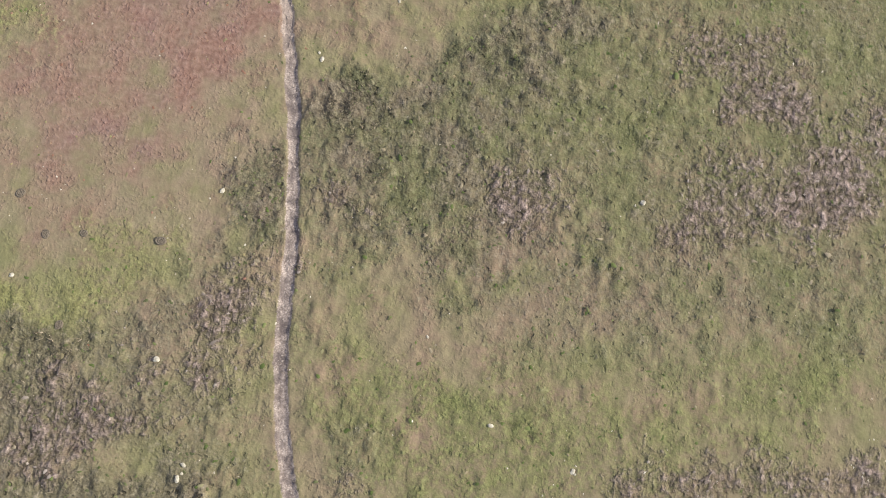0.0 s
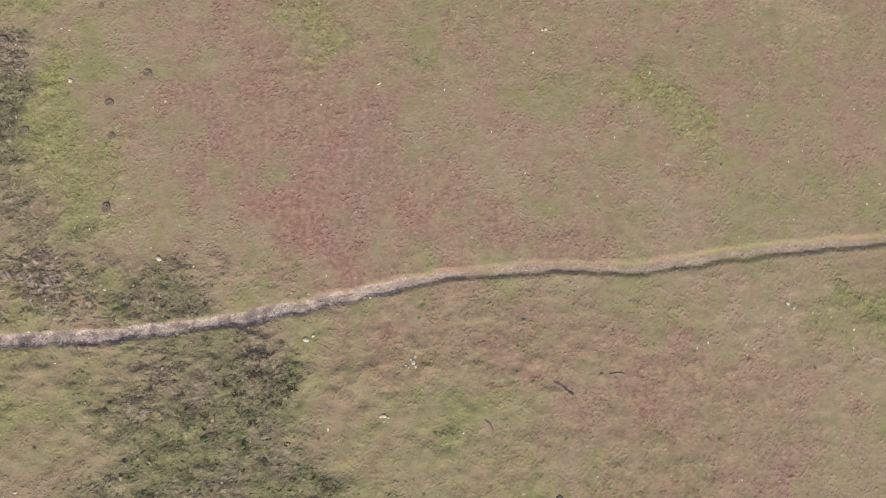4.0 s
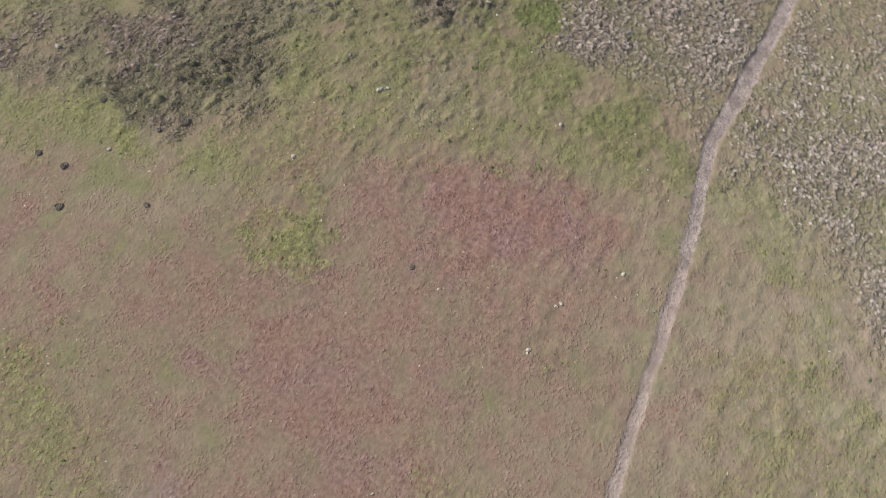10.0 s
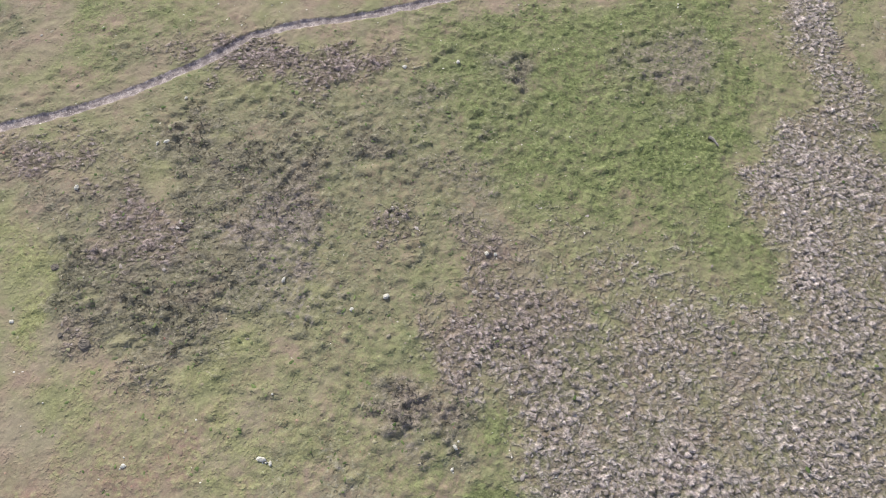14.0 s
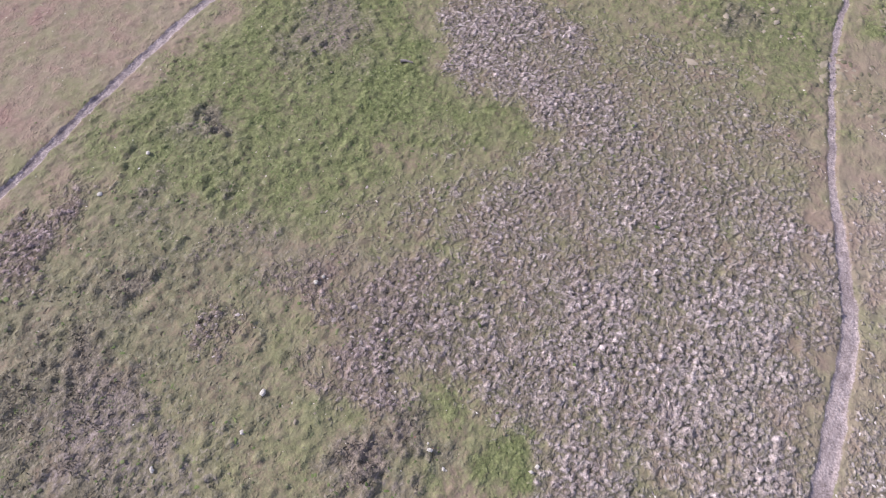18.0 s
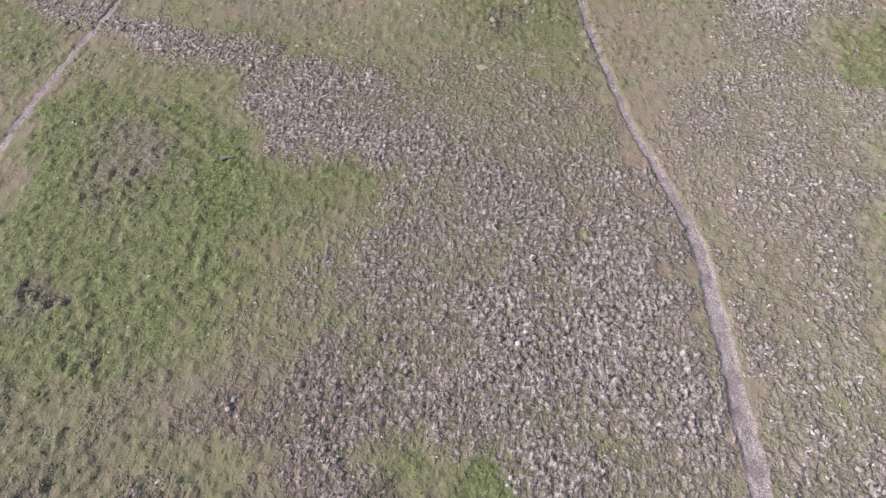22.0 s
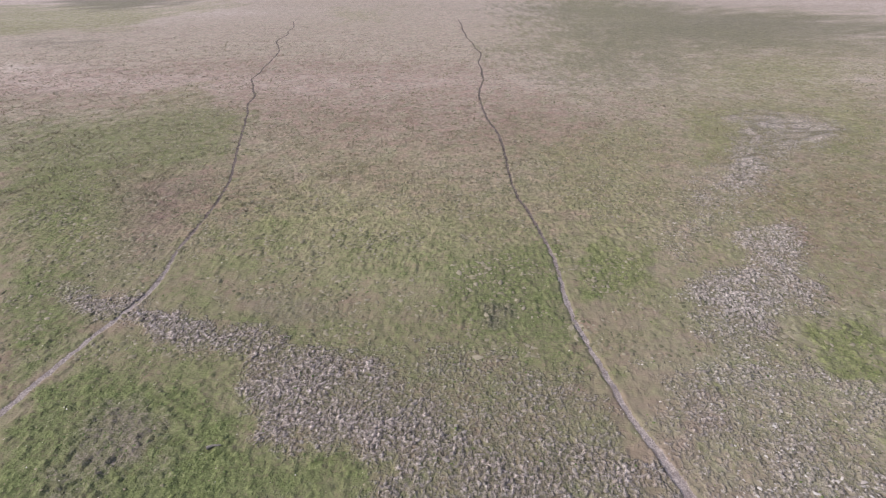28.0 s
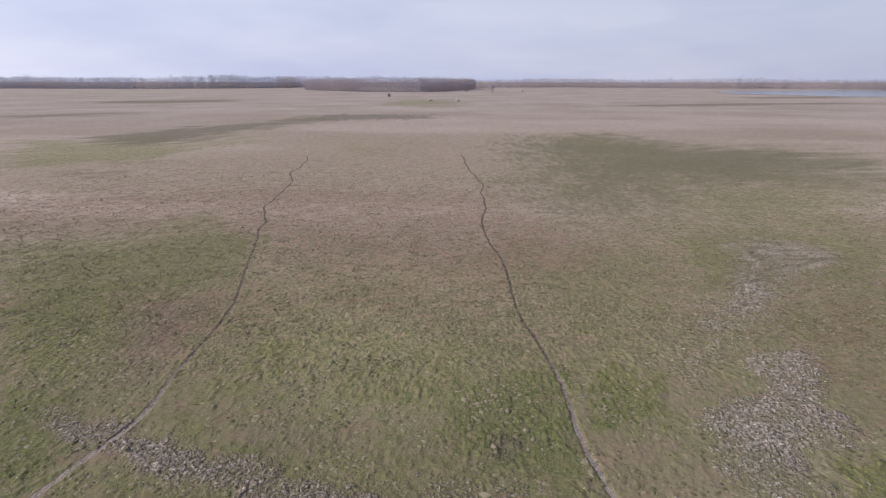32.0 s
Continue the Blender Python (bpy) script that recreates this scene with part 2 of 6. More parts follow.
lay("green", 0.58, 0.7, -18.8, 5.6, -15.3, 11.7, -13.5, 20.6, -10, 19.1, -7.8, 15.7, -7.6, 13.5, -6.7, 9.3, -9.3, 9.4, -10.4, 7.4, -15.4, 4.6)
lay("green", 0.75, 0.6, -8.8, 9.2, -7.8, 11.7, -9.1, 14.1, -12.2, 18.1, -14.2, 18.1, -11.1, 15.3, -9, 10.3)
lay("green", 0.5, 0.6, -19.2, -6.6, -18.2, -1.8, -15.4, 1.1, -14.6, -2.4, -17.4, -6.8)
lay("green", 0.7, 0.4, -7.7, -7, -7.7, -5.6, -5.9, -3.9, -6.3, -5.8, -6.9, -7.3)
lay("green", 0.56, 0.4, -4.7, 13, -3.7, 14.8, -2.9, 14.1, -2.3, 12.6, -3, 12.3)
lay("green", 0.5, 0.4, -7.4, 0.1, -6.9, 2.6, -5.9, 2.3, -6, 0.2)
lay("green", 0.52, 0.4, -3.9, -3.9, -3.6, -2.6, -2.6, -3.2, -3, -4)
lay("green", 0.46, 0.4, -6.2, -1.8, -5.2, -0, -4.1, -0.3, -4.9, -1.7)
lay("green", 0.36, 0.6, -4.4, 9, -5.5, 12, -3.6, 10.2, -3.3, 8.2)
lay("green", 0.3, 1.0, -9.5, -13.3, -5.4, -2, -0.9, 1.5, -0.4, -3, -4.8, -12.2)
lay("green", 0.7, 0.5, -10.5, 10.2, -10.4, 15.1, -9.4, 16.8, -7.5, 14.6, -7.6, 12.3, -9, 10)
lay("green", 0.48, 0.6, -6.4, -2.4, -5.3, 0.8, -3.7, -0.1, -4.8, -2.7)
lay("green", 0.6, 0.5, -7.8, -6.9, -7.1, -4.1, -5.8, -4.2, -6, -6.4)
lay("green", 0.55, 0.4, -4.8, 13.9, -3.6, 14.9, -2.5, 12.1, -3.5, 11.7)
lay("green", 0.5, 0.3, -7.1, 1.4, -6.3, 2.7, -5.6, 1.9)
lay("green", 0.4, 0.7, -4.5, -4.7, -3.5, -1.8, -1.4, -2.1, -3.4, -5.5)
lay("green", 0.42, 0.4, 1.3, 10.7, 2.3, 12, 2.7, 11)
lay("green", 0.6, 0.6, -17.9, 13.4, -15.7, 14.8, -8.5, 15.5, -4.1, 14.1, -3.5, 11.6, -9.3, 9.1, -14.3, 9.3)
lay("green", 0.72, 0.4, -0.5, 2, 1.4, 2.9, 2.5, 1.3, 0.1, 0.1)
lay("green", 0.5, 0.5, -4.7, 1.5, -2.4, 3.4, 0.4, 3.6, 0.5, 2.5, -2.3, 1.1)
lay("green", 0.5, 0.4, -1, 5.8, 0.7, 6.7, 0.7, 5.8)
lay("green", 0.62, 0.6, -19.3, 18.3, -16, 19.7, -10.5, 19, -7.7, 15, -6.7, 11.3, -8.2, 10, -12.9, 9.5, -16, 10.7, -17.8, 14.3)
lay("green", 0.75, 0.5, -10.9, 18.3, -8.2, 15, -7.2, 12.1, -8.7, 10.5, -10.3, 11.5, -10.9, 15)
lay("green", 0.6, 0.3, -4.7, 14.1, -2.6, 14.4, -2.5, 12.7, -4.4, 13)
lay("green", 0.55, 0.3, -3.4, 12.1, -2.2, 12.2, -2.4, 10.8)
lay("green", 0.75, 0.3, 0.9, 1.2, 1.9, 1, 1.7, 0.4, 0.9, 0.4)
lay("green", 0.5, 0.4, -0.6, 3.3, 1.6, 3.4, 1.6, 1.7, -1.2, 1.1, -3, 1.9, -2.7, 2.9)
lay("green", 0.5, 0.4, -7.4, 2.5, -5.2, 2.5, -5.3, 1.5, -6.9, 1.6)
lay("green", 0.6, 0.3, 12.6, 18.6, 13.5, 18.3, 12.7, 16.9)
lay("green", 0.5, 0.3, 2.8, 15, 3.9, 14.7, 3.4, 13.9)
lay("green", 0.4, 0.4, -0.6, 5.2, 1.6, 4.9, 0.9, 3.7, -0.6, 4.1)
lay("green", 0.66, 0.4, 18.2, 20.2, 22.1, 20.9, 20.8, 18.2, 18.4, 17.9)
lay("green", 0.52, 0.4, -5.3, 14.1, -2.2, 14, -3.3, 12.6, -5.3, 12.7)
lay("green", 0.6, 0.3, 12.2, 18.4, 13.2, 18, 12.3, 16.6)
lay("green", 0.5, 0.7, -16.6, 9.3, -13.7, 13.4, -8.7, 10.1, -9.7, 7.4, -10.6, 6.1, -15.3, 6.2)
lay("green", 0.45, 0.7, 1.3, 24.1, 6.6, 23.5, 7.7, 19.7, 7.7, 16.7, 3.2, 17.5, -2.1, 19.9)
lay("green", 0.4, 0.4, 1.3, 5.9, 2.2, 5.9, 1.9, 4.4)
lay("green", 0.66, 0.4, 19.3, 23, 24.2, 23.4, 23, 20.6, 19.3, 18.5, 17.8, 19.4)
lay("green", 0.56, 0.5, 10.9, 32.4, 12.9, 30.2, 11.3, 28.3, 9.3, 28.3)
lay("green", 0.55, 0.6, 2.8, 25.4, 7.4, 25.9, 7.4, 20.9, 4.1, 20, 2, 22.8)
lay("green", 0.5, 0.5, -13.7, 24.1, -9.3, 24.1, -9.1, 22.1, -11.4, 22.6)
lay("green", 0.36, 1.0, -26.4, 27.8, -23.8, 33.2, -17.3, 30.8, -19.3, 27, -25.4, 26)
lay("green", 0.47, 1.08, -16.5, 27.8, -14.1, 27.7, -13.4, 24.3, -15.6, 24.8)
lay("green", 0.43, 0.9, -11.7, 23.7, -9.2, 23.7, -9, 21.8)
lay("green", 0.27, 3.6, 11.7, 67.9, 35, 80, 49.4, 57.8, 38.9, 43.3, 33, 47.5, 25.8, 56.1, 17.8, 76.8)
lay("green", 0.35, 1.44, -12.5, 30.8, -10.7, 32.2, -9.1, 28.8, -10.9, 28.2)
lay("green", 0.41, 1.44, 10.8, 30.8, 13.3, 30.8, 11.3, 27, 9.2, 26.5)
lay("green", 0.62, 1.2, -19.5, 4, -18.5, 16, -16, 21, -9, 18, -6.5, 12, -6, 7, -9, 3, -14, 2)
lay("green", 0.42, 8, -18, 22, 9, 22, 11, 36, -4, 42, -18, 40)
lay("straw", 0.28, 4, -17, 26, 14, 25, 30, 40, 30, 56, -22, 56)
lay("green", .42, 1, -9.7, -20, -6.5, -18.5, -3.9, -19.8, -2.2, -22.4, -8.9, -22.6)
lay("green", .38, 1.2, 13.7, -5, 20.6, -6, 20.7, -11.4, 18.7, -13.5, 13.7, -13.2, 12.8, -8.4)
lay("straw", .45, 1, 5.6, -16.7, 8.3, -16.3, 10.1, -18.1, 8.8, -20.3, 6.4, -18.2)
lay("red", .55, .8, 15.1, -10.8, 18.7, -11.7, 18, -14.8, 15.5, -14.4, 14.7, -13.2)
lay("bare", .55, .4, 10.9, -19.5, 12.4, -19.2, 12.3, -20.9, 10.9, -20.7)
lay("bare", .5, .4, 13.5, -19.1, 14.5, -19.3, 14.2, -20)
lay("green", .45, .8, 0.1, -4.9, 3.9, -4.2, 9.6, -2.8, -2.9, -3.2, -3, -6.2)
lay("green", .6, 4.5, -41.7, 48.6, -31.7, 50, -23.7, 44.1, -23.8, 38.4, -20.7, 29.8, -23.8, 27.2, -27.5, 28.5)
lay("green", .66, .8, 9.9, 30.9, 15.2, 30.8, 12.3, 25.6, 7.5, 23.6, 7.6, 26.9)
lay("green", .5, 3.5, -34.2, 62.2, -27, 64.7, -23, 57.7, -26.9, 53.7, -29.7, 47, -34.9, 48.6, -39.3, 51.9, -33.9, 55.6)
lay("green", .5, 1.2, -15.5, 39.5, -10, 35.6, -9.2, 29.4, -11.5, 28.8, -14, 33.8)
lay("green", .45, 1, -7.3, 33.8, 1.3, 30.8, 2.5, 27, -2.6, 25.9, -7.6, 28.2)
lay("green", .5, 1.5, 26.9, 62.3, 37.8, 67.6, 51.4, 59.9, 39.2, 44.3, 34.6, 47.1, 22.8, 44.3)
lay("green", .5, 1.2, 29.8, 44.3, 29.6, 39.5, 26.7, 33.9, 24.6, 35.6)
lay("red", .46, 1.5, -8.9, -16.7, -2.8, -9, -2.1, -7.7, 6.7, -4.4, 9.6, -4.7, 10.5, -7.6, 10.5, -11.1, 10.4, -14.3, -1.4, -21.5, -3.6, -18)
lay("red", .5, 1, -4.6, -16.9, 2.4, -11.6, 6.9, -11.6, 7.1, -14.8, 0.7, -18.7)
lay("green", .5, 5, -49.6, 57.6, -36.2, 62.2, -27, 50.2, -26.3, 39.5, -21.3, 32.2, -20.9, 24.9, -22.5, 23)
lay("green", .45, 1.5, -16.3, 28.2, -12.5, 28.8, -10.5, 24.9, -13.6, 24.4)
# reddish herbs
lay("red", 0.5, 0.8, -8.2, -19.9, -9.4, -22, -17.1, -22.6, -15.8, -19.5, -13.2, -17.9, -11.4, -14.3, -9.9, -13.8, -9.1, -14.2)
lay("red", 0.8, 0.7, -12.5, -21.7, -17.1, -22.4, -17, -21.4, -15, -18.4, -13.5, -18.1, -12.6, -19.8)
lay("red", 0.6, 1.0, -8.5, -15.8, -11.1, -20.5, -13.9, -26.2, -16.8, -30.4, -17.1, -24, -16.4, -20.8, -15, -18.6, -12.9, -18.1, -10.6, -15)
lay("red", 0.42, 1.0, -17.3, -23.9, -18.2, -30.3, -19.4, -34.3, -22.3, -38.6, -26.9, -34.8, -27, -30.7, -23.6, -28.7, -21, -25.9, -20.2, -23.3, -19.9, -21.2, -18.8, -21.6)
lay("red", 0.55, 1.0, -6.2, -17, -5.7, -19.9, -9.9, -21.3, -11.3, -24.2, -14.5, -25.6, -16.3, -25.4, -16.6, -22.9, -15.4, -19.4, -13.2, -18.6, -10.9, -16.9)
lay("red", 0.8, 0.6, -13.6, -18.7, -13.8, -20.6, -14.9, -20.8, -15, -19.3)
lay("red", 0.35, 1.0, -12.5, -26.9, -12.5, -31.8, -16.5, -31.2, -16.4, -28.3)
lay("red", 0.35, 1.0, -12.5, -36.1, -11.4, -40.2, -15.7, -40, -15.6, -37.1)
lay("red", 0.4, 1.0, -18, -26.7, -17.8, -31.6, -20.5, -31.3, -20.9, -27.3)
lay("red", 0.35, 1.0, -4, -27.5, -3.7, -31.5, -6.4, -31.6, -9.1, -29.4, -8.8, -27.8)
lay("red", 0.48, 1.0, -4.2, -7.5, 3.2, -13, 7.1, -17.7, 4.7, -20, 0.6, -21.1, -1, -19.2, -2.5, -16.5, -3.6, -13.7, -3.3, -11.4, -5.3, -9.1)
lay("red", 0.7, 0.8, -13.6, -15.7, -10.3, -17.3, -10.7, -18.9, -13.6, -20, -14.5, -20.9, -15.8, -19.7)
lay("red", 0.35, 1.0, 2.3, -15.4, 6.1, -18.7, 4.2, -21.7, -0.6, -20.6)
lay("red", 0.55, 0.8, -2.2, -8.9, -1.5, -7.3, 4.4, -5.3, 7.8, -4.2, 8.9, -5.1, 10, -10.3, 7.8, -9.7, 4.5, -8.7, 4, -11.4, 5.9, -13.4, 4, -14, 1.6, -14, -0.5, -12.9, 0.7, -11.6, 0, -9.9, -1.7, -10.2)
lay("red", 0.85, 0.6, 0.3, -7, 6.6, -4.8, 7.5, -6.9, 6.5, -8, 4.9, -8.5, 1.8, -8.8)
lay("red", 0.45, 0.9, -4.9, -14.4, -2, -12.5, 0.4, -15.2, 1, -17.7, -1.5, -17.4, -3.7, -16.6)
lay("red", 0.7, 0.5, 7.6, -7.4, 9, -7.6, 9.2, -8.8, 8.2, -8.9)
lay("red", 0.5, 0.8, 16, -11.7, 19, -11.5, 19.1, -13, 16.9, -13.6)
lay("red", 0.35, 1.0, -10.3, -17.5, -6.4, -16.6, -2.7, -15.8, 1.1, -15, 5, -14.5, 4.2, -17.8, -0.9, -19.4, -5.3, -18.6, -8.9, -19.5)
lay("red", 0.5, 0.7, -2.2, -8.7, -0.4, -6.5, 1.3, -5.8, 2.1, -6.8, 0, -9.1, -1.3, -9.7)
lay("red", 0.4, 1.0, 2.8, -7.7, 4.5, -5.2, 6.6, -4.6, 8, -6.1, 5.3, -10.1, 1.5, -12.1, -0.7, -10.9, 1.9, -8)
lay("red", 0.7, 0.6, 4.1, -6.4, 5.2, -4.8, 6.3, -5.7, 5.5, -6.9)
lay("red", 0.3, 1.0, -26.3, 42.3, -19, 46.7, -17.2, 39, -17.7, 30.8, -21.6, 32.4)
lay("red", 0.45, 1.0, 26.1, 33.7, 32, 35.2, 25.1, 23.9, 23.2, 24.5, 23.1, 28)
lay("red", 0.38, 2.16, 27.6, 35.7, 36.4, 44.6, 38.9, 43.3, 25.2, 24.4, 23, 24.4, 24.1, 30)
lay("red", 0.22, 2.7, -14.4, 42.7, 3.4, 47.9, 4.8, 40.1, -7.5, 36.2)
# dark tangled weeds
lay("rough", 0.62, 0.5, -18.4, -18.9, -20, -19.8, -22.6, -21.8, -24.5, -22.8, -26.1, -22.9, -27.4, -21.4, -26.7, -18.6, -27.7, -16.7, -27.8, -14, -25.8, -13.3, -22.4, -13.3, -19.3, -14.8, -18.6, -16.1)
lay("rough", 0.95, 0.4, -18.5, -19.1, -21.2, -20.3, -21.4, -18.9, -19.8, -18, -18.7, -18.3)
lay("rough", 0.9, 0.4, -23, -18.4, -24.2, -18.3, -23.9, -17.3, -22.9, -17.2)
lay("rough", 0.9, 0.5, -22.6, -21.6, -25.7, -22.7, -26, -20.6, -25.3, -19.1, -24.5, -20.1, -23.3, -20.4)
lay("rough", 0.72, 0.4, -15.6, -16.7, -16.9, -18, -18.1, -17.6, -18.4, -14, -17.2, -13.7, -16.2, -14.6)
lay("rough", 0.4, 1.0, -21.6, -18.9, -39, -23.1, -38.6, -11.8, -28.7, -10.7, -22.1, -12)
lay("rough", 0.55, 0.6, -19.3, -14.7, -18.3, -17.9, -18.9, -19.3, -20, -20.3, -21.6, -20.1, -22.7, -21.6, -24.6, -22.5, -25.1, -21.4, -26.2, -22.4, -28, -26.3, -28.8, -26.3, -29.6, -25, -28.8, -22.5, -28, -20.1, -25.9, -18.1, -23.5, -16.5, -21.1, -14.8)
lay("rough", 0.95, 0.35, -18.4, -18.7, -20.3, -20.8, -21.3, -19.9, -20.9, -19, -19.4, -18.5)
lay("rough", 0.9, 0.4, -22.2, -20.6, -23.2, -22.1, -24.6, -22.5, -24.5, -21.2, -23.3, -20)
lay("rough", 0.8, 0.4, -25.8, -22.5, -28.1, -26.2, -29, -26.2, -29.5, -24.9, -27.4, -22.3)
lay("rough", 0.9, 0.4, -29.4, -25.4, -30.5, -26.6, -31.1, -25.7, -30.2, -25)
lay("rough", 0.7, 0.4, -15.9, -14.1, -15.6, -17.2, -16.9, -17.4, -17.2, -15.2)
lay("rough", 0.65, 0.5, -19.1, -14.3, -18.7, -16.8, -18.8, -19.1, -20.3, -20.2, -21.6, -20.6, -22.1, -14.8)
lay("rough", 0.9, 0.35, -20.1, -18.7, -20.1, -20.2, -21.2, -20.5, -21.2, -19.3)
lay("rough", 0.5, 0.5, -14.4, -11.1, -14.2, -13.6, -15.7, -13.4, -16.1, -11.5)
lay("rough", 0.84, 0.4, -9, -7, -7.6, -8.4, -8.2, -9.9, -9.5, -9.6, -10.2, -9.3)
lay("rough", 0.72, 0.6, -16.2, -8.4, -14.6, -7.2, -8, -4.6, -6.6, -6, -6.4, -7.9, -8.5, -9.2, -11.4, -7.9, -12.4, -10.5, -14.4, -11.2)
lay("rough", 0.6, 0.7, -16.8, -13, -15, -8.7, -11.9, -6.8, -13.2, -4.8, -12.9, -2.2, -10.2, -0.4, -7.3, -2.5, -7.1, -5, -8.3, -7.4, -10.8, -10.6, -12.5, -11.3, -14.5, -13.3)
lay("rough", 0.96, 0.4, -13, -10.6, -11, -8, -9.5, -8.7, -10.5, -10.7)
lay("rough", 0.84, 0.4, -4.1, -1, -2.6, 1.7, -1.5, 0.9, -2.6, -1.1)
lay("rough", 0.96, 0.4, -12.6, -9.5, -11.6, -6.2, -10.2, -6.2, -10, -8.2, -10.9, -9.6)
lay("rough", 0.78, 0.4, -9.9, -9.4, -8.9, -6.5, -6.8, -6.9, -7.6, -8.8, -8.2, -10.9, -9.7, -11)
lay("rough", 0.72, 0.4, -14, -7.1, -13.1, -3.1, -11, -3, -10.5, -5.7, -11.5, -7.3)
lay("rough", 0.55, 0.3, -14.1, 14.9, -14.3, 16.5, -11.7, 15.4, -10.9, 13.7, -12.8, 13.8)
lay("rough", 1, 0.3, -15.8, 7.8, -15, 9.4, -13.9, 8.7, -14.5, 7.6)
lay("rough", 0.78, 0.3, -15.1, 12.6, -14, 15.2, -13.3, 14.3, -14.1, 12.5)
lay("rough", 1, 0.3, -15, 5, -14.1, 6.7, -13.3, 5.4, -14.2, 4.5)
lay("rough", 0.84, 0.3, -13.5, 0.6, -13.1, 2, -12.1, 1.5, -12.5, 0.2)
lay("rough", 0.84, 0.3, -13.2, 5.7, -12.6, 6.7, -11.4, 5.8, -11.9, 5)
lay("rough", 0.6, 0.3, -10.6, -2.7, -9.9, -1.1, -7.9, -1.7, -8.5, -2.8)
lay("rough", 0.46, 0.8, -17.4, -9.1, -15.5, 4.1, -11.7, 3, -11.3, -0.3, -14.2, -7, -15.8, -9.6)
lay("rough", 0.78, 0.6, -15.8, -7.4, -16.6, -5.9, -14.4, -1.2, -12.3, -0.7, -11.2, -2.5, -11.2, -5, -12.4, -6.2)
lay("rough", 0.74, 0.6, -14.5, -9.7, -12, -6.4, -10.2, -4.1, -8.4, -3.6, -7, -4.1, -7.9, -6.8, -8.7, -9.1, -10, -10.6)
lay("rough", 1, 0.3, -15.5, 4.2, -15, 5.5, -13.9, 5.7, -14.2, 4)
lay("rough", 0.84, 0.3, -16, 8.3, -15.3, 9.3, -14.6, 8.6, -15.4, 7.9)
lay("rough", 0.7, 0.3, -12.9, 14, -12, 15.5, -10.9, 13.7, -11.6, 13)
lay("rough", 0.9, 0.4, -4.1, -0.8, -3.4, 0.4, -2, -0.6, -2.9, -1.7)
lay("rough", 0.72, 0.4, -0.9, 1.2, -0.1, 1.9, 0.1, 1)
lay("rough", 0.4, 0.6, -21.8, -8.2, -20.7, -5.7, -19.5, -6.5, -20.3, -8.5)
lay("rough", 0.7, 0.3, -15.1, 13.9, -12.9, 16.2, -10.7, 16, -11.6, 14, -13.9, 13)
lay("rough", 1, 0.3, -15.3, 4.8, -15, 5.8, -14, 4.5, -14.5, 3.8)
lay("rough", 0.84, 0.4, -12.8, -3.7, -11.4, -2.6, -9.5, -4.2, -11.1, -5.4)
lay("rough", 0.96, 0.3, -3.5, -0.4, -2.3, 0.3, -1.7, -0.5, -2.8, -1.3)
lay("rough", 0.72, 0.4, -12.4, -1, -10.2, -0.8, -8.4, -1.3, -10.3, -2.8, -11.7, -2.3)
lay("rough", 0.5, 0.5, -15, 16.2, -12.7, 17.2, -11.5, 14.4, -11.8, 12.1, -13.8, 12.3, -15.3, 14.1)
lay("rough", 0.72, 0.4, -15.5, 5, -14.2, 5.2, -14, 4.2, -15.1, 3.8)
lay("rough", 0.6, 0.3, 1.9, 24.5, 4.3, 24.5, 3.5, 21.8, 1.8, 22.3)
lay("rough", 0.55, 0.4, -15, 17.2, -11.9, 17.5, -11.1, 14.2, -13.9, 14, -14.9, 13.4, -15.6, 14.6)
lay("rough", 0.55, 0.5, -16.6, 16.6, -13, 17.2, -11.5, 14.6, -13.2, 12.9, -15.3, 13.4)
# trodden mud
lay("mud", 0.99, 0.5, -16.2, -12.6, -17.3, -12.8, -17.4, -11, -16.5, -9.3, -14.8, -9.2, -14.1, -10.1, -15.5, -10.9)
lay("mud", 1.1, 0.5, -10.5, -7.3, -10.6, -8.5, -12.5, -9.1, -14.6, -8.9, -15.1, -8, -13.2, -7.3, -11.2, -6.7)
lay("mud", 1.1, 0.5, -25.2, -17.1, -27.5, -17.1, -28.2, -15.4, -27.2, -14.6, -25.7, -14.1, -25.1, -15.2)
lay("mud", 0.72, 0.4, -19.2, -16.3, -20.6, -16.6, -21.1, -15.5, -19.6, -15.2)
lay("mud", 1.1, 0.6, -33, -21.1, -35.1, -21.7, -36.6, -20, -38.9, -20.5, -38.7, -16.3, -36.4, -15.5, -33.4, -15.9, -32, -14.7, -31.1, -14.8, -31.6, -17, -33.2, -17.9, -35.4, -18.2, -36.2, -19.3, -33.4, -19.9)
lay("mud", 0.72, 0.6, -31.6, -22.5, -33.4, -22.9, -35.1, -23.2, -35.5, -22, -33.4, -20.6, -31.8, -21.3)
lay("mud", 0.95, 0.6, -29.7, -6.7, -30.1, -7.4, -33.4, -8.5, -38.4, -8.4, -38.4, -7.1)
lay("mud", 0.95, 0.5, -16.1, -9.8, -15.5, -10.4, -15.9, -12.2, -17.6, -13.4, -18.6, -13.6, -18.1, -12.2, -17.4, -10.8)
lay("mud", 0.63, 0.5, -21.6, -13.7, -23.9, -15.2, -24.3, -14.5, -23, -13.3)
lay("mud", 0.79, 0.6, -12.2, -9.4, -13.4, -10.5, -14.5, -9.5, -15.9, -9.5, -14.9, -8)
lay("mud", 0.88, 0.4, -15, -7.9, -12.2, -7, -11, -8.6, -12.6, -9.7, -13.6, -9.2)
lay("mud", 0.7, 0.4, 5.9, 1.2, 8.9, 2.3, 9.7, -0.6, 8.5, -0.7)
